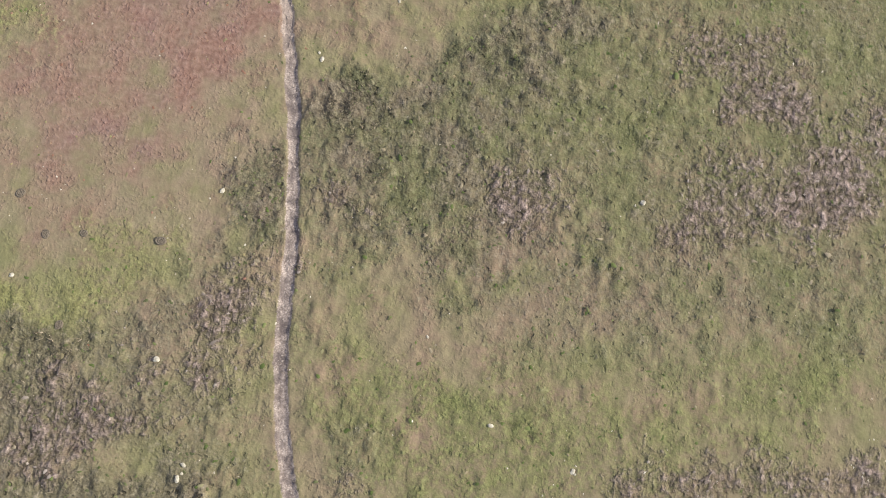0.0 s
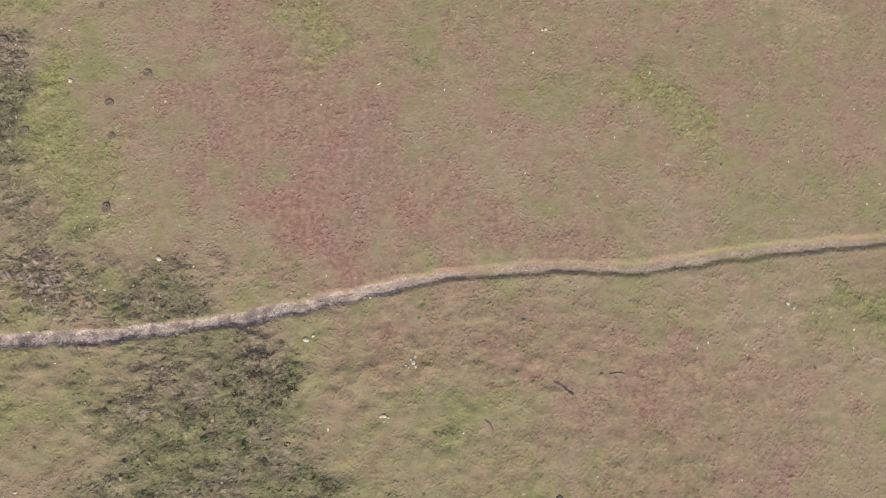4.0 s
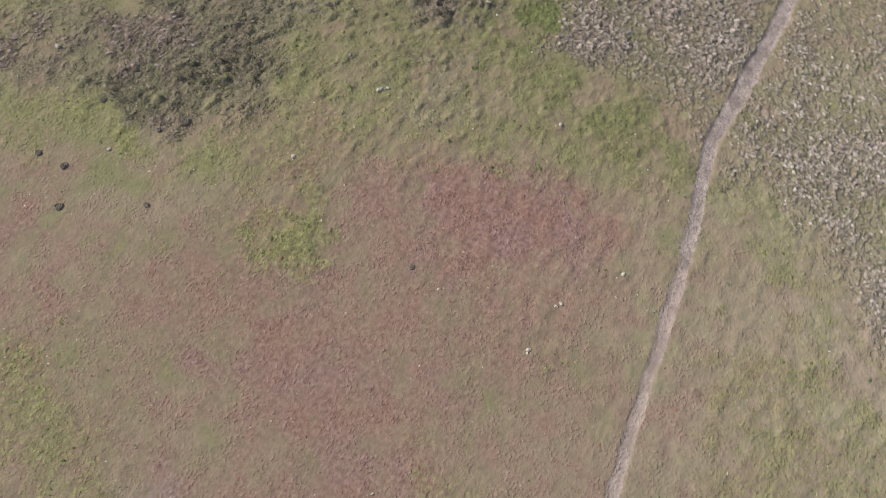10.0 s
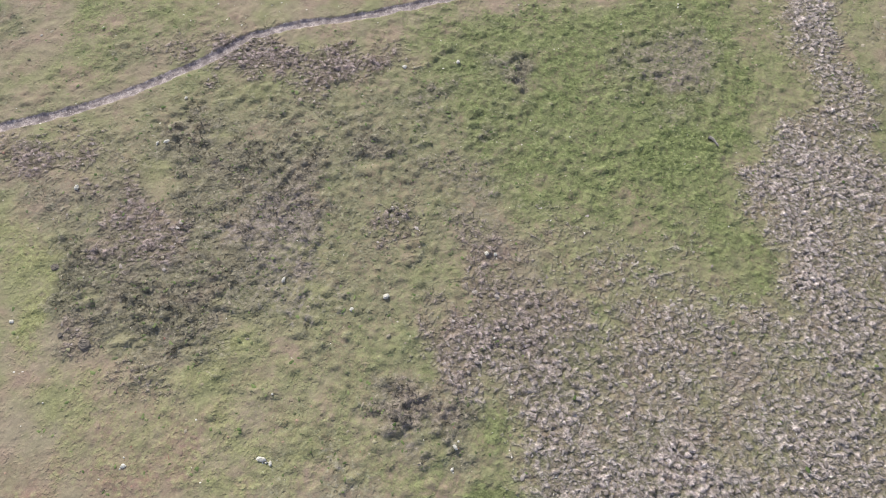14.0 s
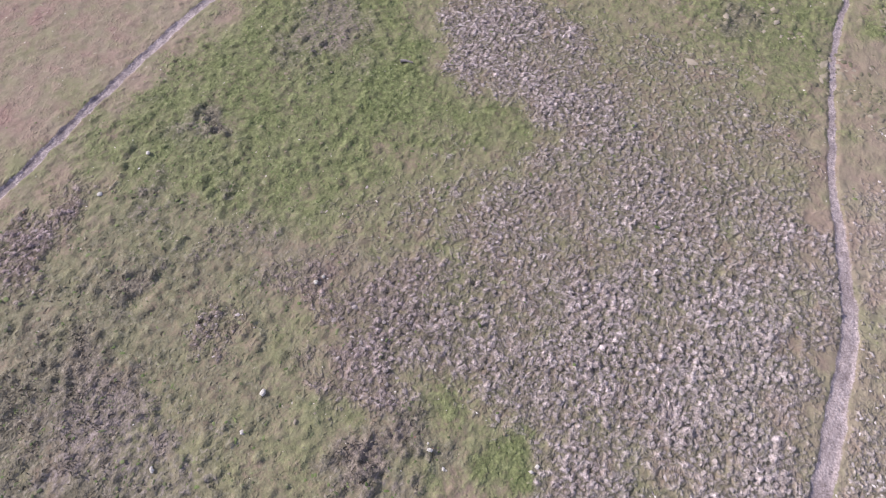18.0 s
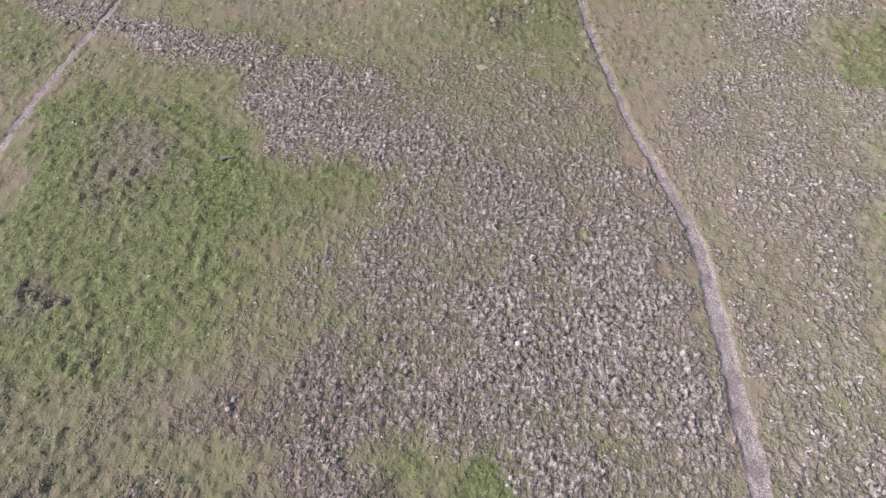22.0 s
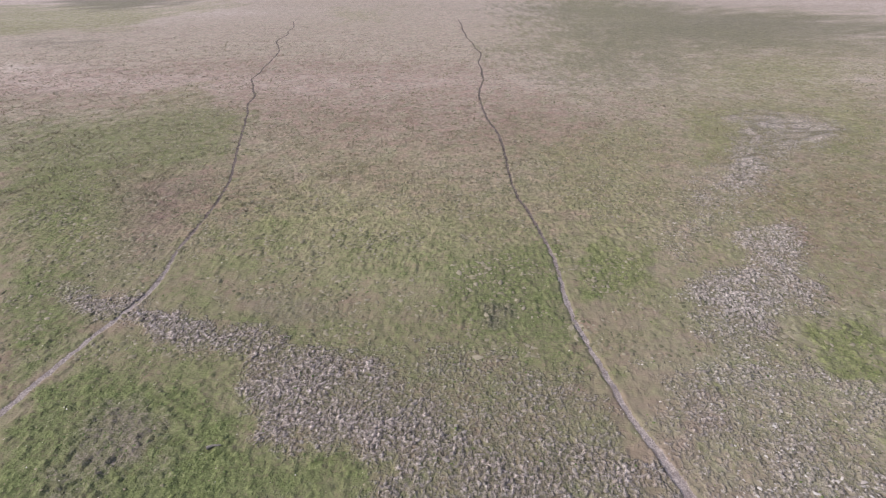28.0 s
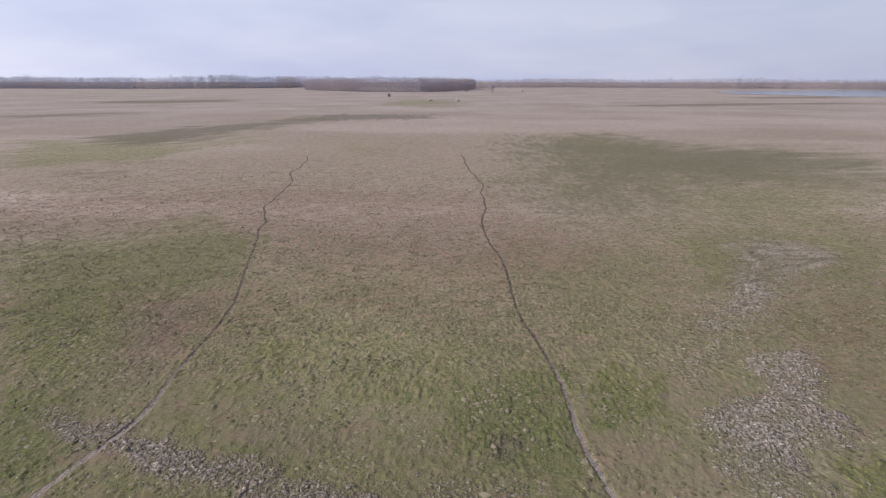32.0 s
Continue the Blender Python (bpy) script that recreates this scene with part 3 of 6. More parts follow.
lay("mud", 0.72, 0.4, 9.8, 2.6, 15, 4.4, 16.7, 1.2, 18.2, -1.2, 18.9, -3.8, 17.5, -4.3, 16.1, -3.2, 15.2, -2.7, 13.3, -1.7, 11.7, -0.2, 10.2, 0.2)
lay("mud", 0.45, 0.6, 15, 4.4, 18.6, 5.6, 18.8, -1.8, 16.7, 1.2)
lay("mud", 0.7, 0.6, -5, 1, -5.5, 4, -3.9, 6.4, -2.5, 9, -0.1, 10, 3.5, 15.3, 10, 7.2, 9.8, 3.7, 9.2, -0.8, 8.6, 0.3, 5.9, 0.6, 3.5, 2.8, 0.9, 4.1, -1.6, 5.1, -2.7, 3, -4.4, 0.9)
lay("mud", 0.48, 0.8, -5.1, 10.8, 0.4, 19.2, 3.9, 14.9, 0.3, 9.6, -2.7, 8.6)
lay("mud", 0.68, 0.6, 10.3, 1.5, 11.3, 5.6, 13.8, 2.4, 10.9, -1.2, 10.4, 0.1)
lay("mud", 0.88, 0.4, -16.4, -10.9, -14.7, -8.8, -12.3, -6.9, -10.5, -7.7, -11.4, -9.6, -13.3, -9.4, -15.5, -11.1)
lay("mud", 0.88, 0.4, -15.3, 21.9, -14.8, 23.7, -10.1, 22.1, -8, 21.8, -6.1, 20.5, -6.4, 18.5, -4.7, 16.4, -5.8, 14.1, -7.6, 15.3, -9.4, 18.1, -9.8, 19.8, -12.2, 20.4)
lay("mud", 0.6, 0.3, -6.2, 11.9, -5.6, 13.2, -4.7, 12.8, -5.1, 11.6)
lay("mud", 0.85, 0.4, -5.4, 0.9, -5.7, 2.2, -5.8, 4.8, -5.1, 6.8, -3, 6.2, -2.6, 4.9, -3, 3.4, -3.7, 1.6, -4.7, 1.1)
lay("mud", 0.75, 0.6, -3, 3.4, -2.8, 5.5, -2.2, 7.7, -2, 9.8, -4, 12.2, -2.2, 12.1, -3.3, 14.6, -1.9, 17.7, 4.3, 13.5, 1.9, 5.1, -0.9, 3.9, -2, 3.5)
lay("mud", 0.48, 0.6, -7.4, 3.4, -6.7, 9.3, -5.3, 10.9, -3.9, 9.2, -3.8, 6.7, -6, 4.4)
lay("mud", 0.79, 0.4, -9.8, -0.6, -10.3, 2.2, -8.9, 1.8, -7.5, 0.6, -8.4, -0.1)
lay("mud", 0.79, 0.4, -12.7, 4.3, -10.7, 6.5, -10, 5.8, -11.3, 3.4)
lay("mud", 0.5, 0.3, -9.2, 7.9, -8.4, 8.8, -7.8, 8.1, -8.2, 7.5)
lay("mud", 1.1, 0.4, -14.7, -9.4, -13, -7.4, -12, -7.5, -11.8, -8.5, -12.8, -9.3)
lay("mud", 0.72, 0.4, -17.1, -12.2, -15.7, -9.2, -14.7, -9.4, -15.9, -11.8)
lay("mud", 0.95, 0.3, -21.1, -6.2, -20.5, -4, -19.7, -4.9, -19.8, -6.6)
lay("mud", 0.99, 0.4, -19.8, -4.1, -19.9, -2.1, -18.4, 1, -17.1, 3, -16.6, 1.3, -17.9, -0.9, -19, -3.7)
lay("mud", 0.79, 0.3, -8.7, -10.7, -8.5, -9.9, -7.9, -9.9, -8.1, -10.5)
lay("mud", 0.4, 0.4, -7.1, -9.4, -6.5, -8.1, -5.1, -7.3, -5.4, -8.9)
lay("mud", 0.85, 0.4, -12.4, 20.4, -11, 22.7, -8.1, 21.5, -5, 21, -2.8, 18.2, -2.3, 15.1, -3.5, 15, -6.5, 14.6, -8.6, 16.8, -8.7, 19.8, -10.4, 19.6)
lay("mud", 0.5, 0.7, -7, 18.4, -2.5, 22.4, 3.4, 15.3, 0.7, 10.9, -2.4, 14)
lay("mud", 0.5, 0.4, -6.8, 11.1, -5.6, 13.5, -4.6, 12.6, -5.7, 10.5)
lay("mud", 0.6, 0.5, -6.4, 5.6, -4.9, 8.1, -3.1, 6.9, -3.8, 4.9, -5.2, 5)
lay("mud", 0.8, 0.4, -5.7, 1, -5, 2.9, -3.3, 4.5, -2.6, 5.4, -1.4, 4.1, -2.3, 2.9, -4.3, 1.1)
lay("mud", 1.04, 0.4, -20.8, -4.7, -20.1, -1.1, -18, 1.7, -16.4, 1.5, -18.3, -1.2, -18.6, -4)
lay("mud", 0.63, 0.4, -13.6, -9.1, -12.6, -7.4, -10.6, -7.9, -11.5, -9.6)
lay("mud", 0.67, 0.4, -18.4, 0.3, -17.3, 1.4, -16.3, -0.2, -17.1, -1)
lay("mud", 0.72, 0.4, -18.9, 3.6, -16.6, 5, -16, 3.6, -17.4, 2.4)
lay("mud", 0.8, 0.4, -9.6, 19, -4.4, 21.4, -3.6, 19.4, -3.1, 15.3, -4.8, 14.5, -7.6, 16)
lay("mud", 0.6, 0.4, -7.2, 12, -4.8, 13.4, -4.3, 11.2, -6.1, 10.9)
lay("mud", 0.88, 0.4, -5.9, 2.1, -5.5, 3.7, -5.1, 5.3, -3.2, 3.5, -2.9, 2.2, -4.3, 0.9, -5.4, 1)
lay("mud", 0.65, 0.6, -3.5, 10.5, -1, 12.5, 1.8, 15, 3.6, 11.9, 1.5, 10.4, 0.9, 7.2, -0, 4.6, -1.7, 5.5, -3.1, 8.7)
lay("mud", 0.92, 0.6, 0.9, 7.2, 8.3, 14.7, 9.8, 4.9, 2.5, 1.3, 2, 4.4, 0.6, 4.9)
lay("mud", 0.65, 0.5, 2.9, 14.4, 8, 16.8, 8.4, 14.2, 4.4, 11.8)
lay("mud", 0.7, 0.5, 9.4, 12.7, 10.4, 14.5, 11.4, 5.7, 10.4, 5.2)
lay("mud", 0.55, 0.5, -10.7, 7.3, -8.2, 9.1, -6, 7.9, -7.2, 5.7, -9.8, 6)
lay("mud", 0.45, 0.6, -4.5, 18.9, 0.8, 22.2, 6.3, 19.1, 2.6, 15.4, -1.1, 12.7, -3.6, 13.1)
lay("mud", 0.85, 0.3, -12.7, 21.6, -9.3, 21.2, -2.7, 19.7, -2.5, 15.3, -4.8, 14.7, -7.7, 15, -9.6, 18.3, -9.6, 19.7, -12.3, 20.8)
lay("mud", 0.5, 0.6, -2.8, 20.4, 7.3, 19.6, 8.6, 15.1, 9.1, 12.2, 9.7, 9.7, 9.3, 7, 2.1, 7.8, -1.8, 12.2, -2.4, 15)
lay("mud", 0.65, 0.4, 4.2, 14.8, 7.4, 14.8, 7.6, 12.5, 4.5, 13.3)
lay("mud", 0.8, 0.4, -5.9, 6.8, -2, 7.7, -0.7, 6.9, -1.3, 4.1, -3.7, 2.9, -3.3, 1.1, -5, 0.9, -5.6, 2.2, -5.5, 4)
lay("mud", 0.85, 0.5, -2.1, 9.6, 0, 10.6, 2.1, 8.5, 9.3, 7, 8.7, 0.6, 2.2, 0.4, 2, 2.4, 1.6, 4.1, -0.7, 6)
lay("mud", 0.55, 0.5, 9.3, 15.1, 11.7, 15.7, 14.9, 18.9, 19.4, 20.3, 14.1, 4.4, 12.4, 3.6, 10.3, 2.5, 10.1, 4.7, 10.1, 7.9, 10.1, 10.7)
lay("mud", 0.88, 0.4, -10.4, 1.4, -8.6, 1.1, -7.6, 0.1, -10, 0.1)
lay("mud", 0.9, 0.3, -22.2, 26.2, -18.3, 25.6, -11.4, 22.2, -7.2, 21.2, -6, 20.4, -2.1, 19.9, -2.1, 19.5, -5.9, 19.2, -6.3, 16.4, -2, 16.3, -2.2, 14.7, -5.4, 15.4, -7.4, 15.1, -9.4, 17.8, -8.7, 19.7, -12.3, 21.4, -17.3, 22.8, -20.8, 24.2)
lay("mud", 0.42, 0.3, -6.1, 20.8, 0.7, 22.3, 3.7, 23.6, 0.7, 21.5, -4.9, 20)
lay("mud", 0.5, 0.6, -2.1, 19.1, 6.1, 19.7, 7.1, 16.1, 9.2, 12.4, 2.6, 10.9, -1.4, 13.7, -2, 16.3)
lay("mud", 0.72, 0.6, -5.2, 10, -1.8, 11, 2.6, 10.9, 9.1, 12.1, 9.6, 9.7, 9.5, 4, 8.9, 2.6, -6.8, 2.8, -8.9, 4.2, -6.2, 5.7, -3.7, 7.2)
lay("mud", 0.6, 0.6, 9, 16.7, 11.3, 18.8, 15.5, 23.7, 14.9, 25.6, 21.1, 27.5, 22.1, 25.4, 18.8, 23.2, 16.9, 19.4, 19.7, 15.8, 15, 5.7, 11.2, 3.9, 9.9, 4.7, 9.9, 10.7, 9.1, 14.1)
lay("mud", 0.75, 0.4, 12.9, 15.3, 15.8, 16.5, 17, 14.6, 15.6, 13.4, 13.2, 14)
lay("mud", 0.92, 0.4, 22.6, 33.8, 25.7, 33.7, 22.4, 27.4, 22.6, 24.5, 19.5, 23.5, 16.6, 19.8, 14.1, 20.7, 15.3, 25.8, 19.3, 28.1)
lay("mud", 0.5, 0.6, 15.9, 33.9, 21.6, 36.3, 22.9, 35.4, 15.7, 28.8, 14.5, 29.5)
lay("mud", 0.6, 0.6, 9.9, 19.5, 13.9, 21.2, 18.1, 20.7, 21, 17.4, 17.9, 12.3, 15.2, 12.4, 12.8, 14.8, 10.1, 17.2)
lay("mud", 0.9, 0.5, 21.2, 33.2, 26.6, 34.8, 22.9, 28, 22.4, 24.4, 19, 22.9, 15.3, 18.3, 13.5, 21.6, 14.8, 26.2, 18.7, 28.7)
lay("mud", 0.8, 1.0, 35.3, 64.9, 41.5, 62.3, 42.6, 54, 32.2, 46.1, 21.7, 35.8, 16.5, 32.4, 18.3, 36.8, 26.5, 46.1)
lay("mud", 0.48, 0.6, 15.5, 31.6, 17.8, 31.6, 16.7, 27.4, 14.5, 28.1)
# bleached crust
lay("pale", 0.8, 0.8, 5.9, 1.2, 18.6, 5.6, 18.9, -3.8, 17.5, -4.3, 11.7, -0.2)
lay("pale", 0.8, 0.8, 3.5, 2.8, 4.9, 4.9, 6.2, 12, 13.8, 2.4, 11.2, -1.5, 9.2, -0.8, 5.9, 0.6)
lay("pale", 0.8, 0.8, 9.8, 14.2, 11.7, 15.7, 14.9, 18.9, 19.4, 20.3, 12.9, 0.7, 9.2, 0.6, 10.1, 4.7, 10.1, 7.9, 10.1, 10.7)
lay("pale", 0.9, 0.8, 9.9, 19.5, 15.9, 33.9, 27, 36.2, 22.6, 24.5, 21, 17.4, 17.9, 12.3, 12.8, 14.8)
lay("pale", 0.9, 1.5, 17.9, 35.9, 35.3, 64.9, 43.9, 55.9, 22.4, 24.4, 14.6, 25.6)
# bare silt
lay("bare", 0.5, 0.6, -15.1, 16.2, -13.7, 17.5, -12.1, 16.5, -10.9, 14.6, -12.4, 13.7, -14.1, 13.7)
lay("bare", 0.48, 0.8, -15.5, 6, -12.5, 5.7, -9.5, 5.7, -6.6, 5.8, -5.8, 4.7, -7.2, 3.6, -9.9, 3.4, -12.8, 3.6, -14.5, 3.3)
lay("bare", 0.45, 0.6, -7.1, 6.2, -3.8, 7, -3.1, 1.5, -5.7, 1.5)
lay("green", 0.58, 0.5, -3.1, 3.5, -1.6, 3.9, 0.2, 3, 2.1, 3.8, 2.3, 1.5, -2.6, 1.5)
lay("green", 0.5, 0.5, 0.3, 5.7, 2.2, 5.9, 3.2, 4.5, 1.7, 3.5, 0, 4.6)
lay("bare", 0.45, 0.5, -15.1, 13.9, -14.3, 15.5, -12, 15.8, -10.9, 14.4, -12.8, 13.1)
lay("bare", 0.5, 0.6, -12.8, -3.7, -12.3, -2.2, -9.5, -1.1, -7.5, -0.7, -6.9, -3.3, -11.1, -5.4)
lay("bare", 0.5, 0.3, -3.6, -0.3, -2.3, 0.6, -1.4, -0.6, -3.1, -1.4)
lay("mud", 0.85, 0.4, 5.1, 13.9, 8, 14.2, 9.2, 9.1, 9.2, 5.6, 8.8, 1.4, 6.2, 1.4, 6.8, 6.5)
lay("rough", 0.6, 0.6, -12.8, -3.7, -12.3, -2.2, -9.5, -1.1, -7.5, -0.7, -6.9, -3.3, -11.1, -5.4)
lay("rough", 0.6, 0.5, -3.6, -0.3, -2.3, 0.6, -1.4, -0.6, -3.1, -1.4)
lay("green", 0.42, 0.8, -8.9, 13.8, -4.2, 13.4, -3.1, 10, -3, 6.7, -7.5, 6.8)
lay("red", 0.45, 2.0, 25.8, 40.7, 39.6, 44.3, 29, 29.8, 24.4, 31.3)
lay("green", 0.55, 1.5, -43.7, 50.1, -32.9, 47, -23.2, 35.5, -23.3, 29.4, -27, 28.8)
lay("green", 0.55, 1.0, -1.2, 29.4, 8.2, 32.3, 8.1, 24.9, 6.3, 19.9, -0.1, 19.9)
lay("green", 0.5, 1.0, -15.3, 23, -11.3, 23.9, -2.3, 22.2, -1.6, 19.9, -14.9, 19.9)
lay("green", 0.36, 2.0, 8.2, 50.2, 26.9, 62.3, 18.8, 35.6, 9.9, 20.6, 7.8, 20.6, 8.5, 33.8)
lay("green", 0.36, 2.0, -39.7, 67.5, -33.2, 80.9, -21.6, 53.7, -21.8, 39.5, -28.1, 44.3)
lay("green", 0.55, 0.8, -28.7, 30.3, -23.4, 29.5, -18.6, 24.1, -18.3, 20.1, -20, 18.2)
lay("greenfar", 0.9, 5.0, -136.6, 168.7, -110.5, 168.7, -93, 186.6, -63.4, 151.4, -68.9, 123.5, -94.6, 115.1)
lay("green", 0.5, 2.0, -43.7, 50.1, -40.1, 57.6, -30.5, 64.7, -21.3, 62.2, -18.6, 47.1, -24.1, 44.3, -35.3, 39.5)
lay("red", 0.6, 1.2, -1.9, -10.6, 2.3, -10.6, 7.3, -15, 7, -18.5, 4.2, -19.7, -0.1, -18.8, -3, -16.3)
lay("red", 0.6, 1.0, -1.4, -7.2, 2, -7.3, 7.1, -9.7, 8.6, -12.2, 4, -11.3, -1.2, -9.7)
lay("red", 0.5, 0.8, -11.5, -15.8, -9.4, -16.7, -9.6, -19, -11.5, -19, -12, -17.2)
lay("red", 0.5, 1.0, 6.6, -23.4, 10.4, -24.1, 11.9, -26.8, 9.4, -27.3, 6.8, -25.5)
lay("green", 0.38, 0.8, -2, -21.8, 3.2, -23.6, 3, -26.5, -2.3, -25)
lay("green", 0.34, 0.8, 5.7, -15.4, 9.1, -15.2, 10.6, -18, 7.1, -18.3)
lay("bare", 0.42, 0.4, 14.8, -22.5, 16, -22.8, 15.9, -24.6, 14, -24.5)
lay("bare", 0.45, 0.4, 9.3, -26.5, 10.4, -26.8, 9.5, -28.1, 8.6, -27.9)
lay("bare", 0.4, 0.4, 0.7, -24.8, 1.4, -25.5, 1.2, -26.3, 0, -25.9)
lay("bare", 0.4, 0.4, 4.2, -23.2, 5.2, -23.4, 5.4, -24.5, 4.5, -24.3)
lay("mud", 0.9, 0.25, 7.4, 14, 8.7, 14, 9.4, 10.5, 9.4, 2, 8, 1.5)
lay("green", 0.36, 0.8, 15.9, -21.2, 19, -22.5, 16, -26.5, 14, -26.5, 13.9, -23.4)
lay("red", 0.42, 1.0, 18.7, -15.5, 23.8, -17, 21.5, -19.7, 17.7, -18.7)
lay("bare", 0.6, 0.4, -22.4, -28.6, -22.7, -29.8, -23.4, -29.1, -23.3, -28.2)
lay("bare", 0.42, 0.7, 9.6, -25.5, 11.3, -27.5, 10.3, -29.6, 8.8, -29.2, 8.2, -26.6)
lay("bare", 0.5, 0.5, 0.9, -24.8, 1.9, -25.8, 0.8, -26.5, 0.3, -25.4)
lay("bare", 0.4, 0.5, 4.1, -22.9, 5.6, -24.7, 4.9, -25, 3.8, -23.6)
lay("bare", 0.4, 0.5, -0.1, -20.1, 0.3, -20.9, -0.9, -21.9, -1.2, -21)
lay("bare", 0.4, 0.5, -10.2, 0.2, -9.1, 1.3, -8.1, 0, -9, -0.8)
lay("bare", 0.35, 0.5, -1.4, -4.5, -0.6, -2.5, 0.2, -4.1, -0.6, -5.2)
lay("bare", 0.5, 0.3, -2.5, 11.5, -0.9, 12.2, -0.4, 10.8, -1.7, 10.2)
lay("bare", 0.42, 0.6, -12.6, 26.9, -9, 25.7, -2.3, 23.4, -7.7, 22.5, -11.8, 24.1)
lay("bare", 0.5, 1.2, -28, 42.9, -18.7, 42.8, -17.4, 29.8, -20.4, 28.4, -22.8, 34.5)
# yellowed turf
lay("straw", 0.5, 1.0, -5.1, -31.6, -4.6, -37.4, -9.5, -38.8, -10.8, -37.2, -6.4, -33.5)
lay("straw", 0.6, 1.5, -15.9, 42, -3.2, 41.7, 3.3, 32.6, 3.5, 26, -4.3, 25, -9.7, 26.3, -14.2, 33)
lay("straw", 0.55, 1.2, -15.4, 38.2, -6.9, 32.7, 1.9, 28.2, 0.8, 24.7, -7.1, 25.9, -12.3, 29.7)
# dark wet ground
lay("damp", 0.75, 9, 26.8, 177.7, 57.1, 187.1, 71.6, 148, 111.5, 136.5, 73, 87.4, 46.8, 94.8, 32.8, 77.2, 23, 72.1, 17.8, 81, 16.5, 100.4)
lay("damp", 0.95, 5.0, -115.9, 177.2, -101.3, 203.7, -76.4, 263.6, -57.8, 308.6, -7.4, 303.7, 1.7, 271.9, -38.2, 260, -66.9, 230, -79.4, 177.3, -89, 161.1, -106.8, 165.6)
lay("damp", 0.6, 3.0, -81.5, 113.6, -65.7, 115.2, -64.7, 105.2, -74.4, 106.5)
# green far off
lay("greenfar", 1.0, 12.0, 26.8, 177.7, 57.1, 187.1, 71.6, 148, 111.5, 136.5, 73, 87.4, 46.8, 94.8, 32.8, 77.2, 23, 72.1, 17.8, 81, 16.5, 100.4)
lay("greenfar", 0.9, 6.0, 38.7, 92.2, 81, 97.6, 35.4, 39.5, 46.6, 62.3, 37.8, 67.6, 26.8, 67.5)
lay("greenfar", 0.8, 8.0, -123, 151.3, -110.5, 168.7, -79.4, 177.3, -73.6, 208.5, -60, 168.9, -71.2, 141.6, -87, 121.7, -96.5, 117.5)
lay("greenfar", 0.6, 6.0, -33.9, 169, -14, 161.3, -0.8, 186.9, -11.9, 136.2, -25.1, 131)
lay("greenfar", 0.7, 8.0, -46.6, 549.2, 20, 549.9, 31.2, 405, -16.6, 371.8, -53.1, 423)


def cover(x, y):
    """Share of each kind of cover at the places x, y."""
    far = smooth(40, 200, np.hypot(x, y))
    wob = 0.5 + 12 * far
    wx = x + wob * (fbm(x, y, 2.2, 11, 4) - 0.5) * 2 + far * 14 * (fbm(x, y, 40, 13) - 0.5)
    wy = y + wob * (fbm(x, y, 2.2, 23, 4) - 0.5) * 2 + far * 20 * (fbm(x, y, 40, 17) - 0.5)
    grain = fbm(x, y, 0.9, 31, 4) - 0.5
    broad = fbm(x, y, 4.5, 41, 4) - 0.5

    def region(kind):
        out = np.zeros(x.shape)
        for strength, soft, outline in PLAN[kind]:
            px, py = zip(*outline)
            soft = (1.5 if kind in ("green", "rough") else 2.0) * soft + 0.3
            edge = 2.5 * soft + 1
            m = (wx > min(px) - edge) & (wx < max(px) + edge) & (wy > min(py) - edge) & (wy < max(py) + edge)
            if m.any():
                d = inside(wx[m], wy[m], outline) + (grain[m] * 2.6 + broad[m] * 1.8) * (0.3 + 0.6 * soft)
                out[m] = np.maximum(out[m], strength * smooth(-soft, soft, d))
        return out

    mud, rough, red, damp = region("mud"), region("rough"), 1.07 * region("red"), region("damp")
    green = np.maximum(region("green"), 0.52 * region("greenfar"))
    bare, pale, straw = region("bare"), region("pale"), region("straw")
    # Bleached grass plus haze put into the colour, growing northward and eastward
    bleached = smooth(32, 82, y + 30 * broad) * (0.55 + 0.45 * smooth(0.4, 0.6, fbm(x, y * 3, 120, 47)))
    bleached = np.maximum(bleached, (0.28 + 0.14 * smooth(-12, -2, y)) * smooth(4, 20, x + 8 * broad) * (1 - 0.6 * smooth(16, 26, y)))
    mud = mud * (0.7 + 0.3 * smooth(0.3, 0.58, fbm(x, y, 2.0, 53, 4)))
    mud = mud * (1 - pale * (1 - y / 60) * 0.48 * (1 - smooth(0.4, 0.56, fbm(x, y, 1.7, 55, 3))))
    mud = mud * (1 - 0.75 * smooth(0.46, 0.68, green))
    rough = rough * (1 - 0.45 * smooth(8, 11, y) * (1 - smooth(20, 23, y)) * (x < -8))
    north = smooth(24, 36, y)
    a, b = np.full(x.shape, 9.0), np.full(x.shape, 9.0)
    west, east = (x > -42) & (x < -13) & (y < 160), (x > 0) & (x < 16) & (y < 175)
    a[west] = along(x[west], y[west], curve_points(TRAIL_WEST))
    b[east] = along(x[east], y[east], curve_points(TRAIL_EAST))
    a = a + 0.2 * (fbm(x, y, 0.6, 61) - 0.5) + (0.4 * north + 2.4 * smooth(45, 80, y)) * (fbm(x, y, 9, 63, 2) - 0.5)
    b = b + 0.2 * (fbm(x, y, 0.6, 67) - 0.5) + (0.4 * north + 1.2 * smooth(45, 80, y)) * (fbm(x, y, 8, 69, 2) - 0.5)
    fade_a, fade_b = 1 - smooth(120, 150, y), 1 - smooth(118, 150, y)
    wide = 0.85 + 0.5 * (fbm(x, y, 1.3, 59, 2) - 0.3)
    half = 0.22 - 0.07 * smooth(10, 20, y) - 0.03 * north - 0.03 * smooth(9, 15, y) * (x > 0) - 0.1 * (1 - smooth(-29, -20, y)) * (x < 0) - 0.05 * (1 - smooth(-14, -6, y)) * (x > 0)
    half = half + 0.1 * smooth(-5, 2, y) * (1 - smooth(9, 15, y)) * (x > 0)
    half = half * wide
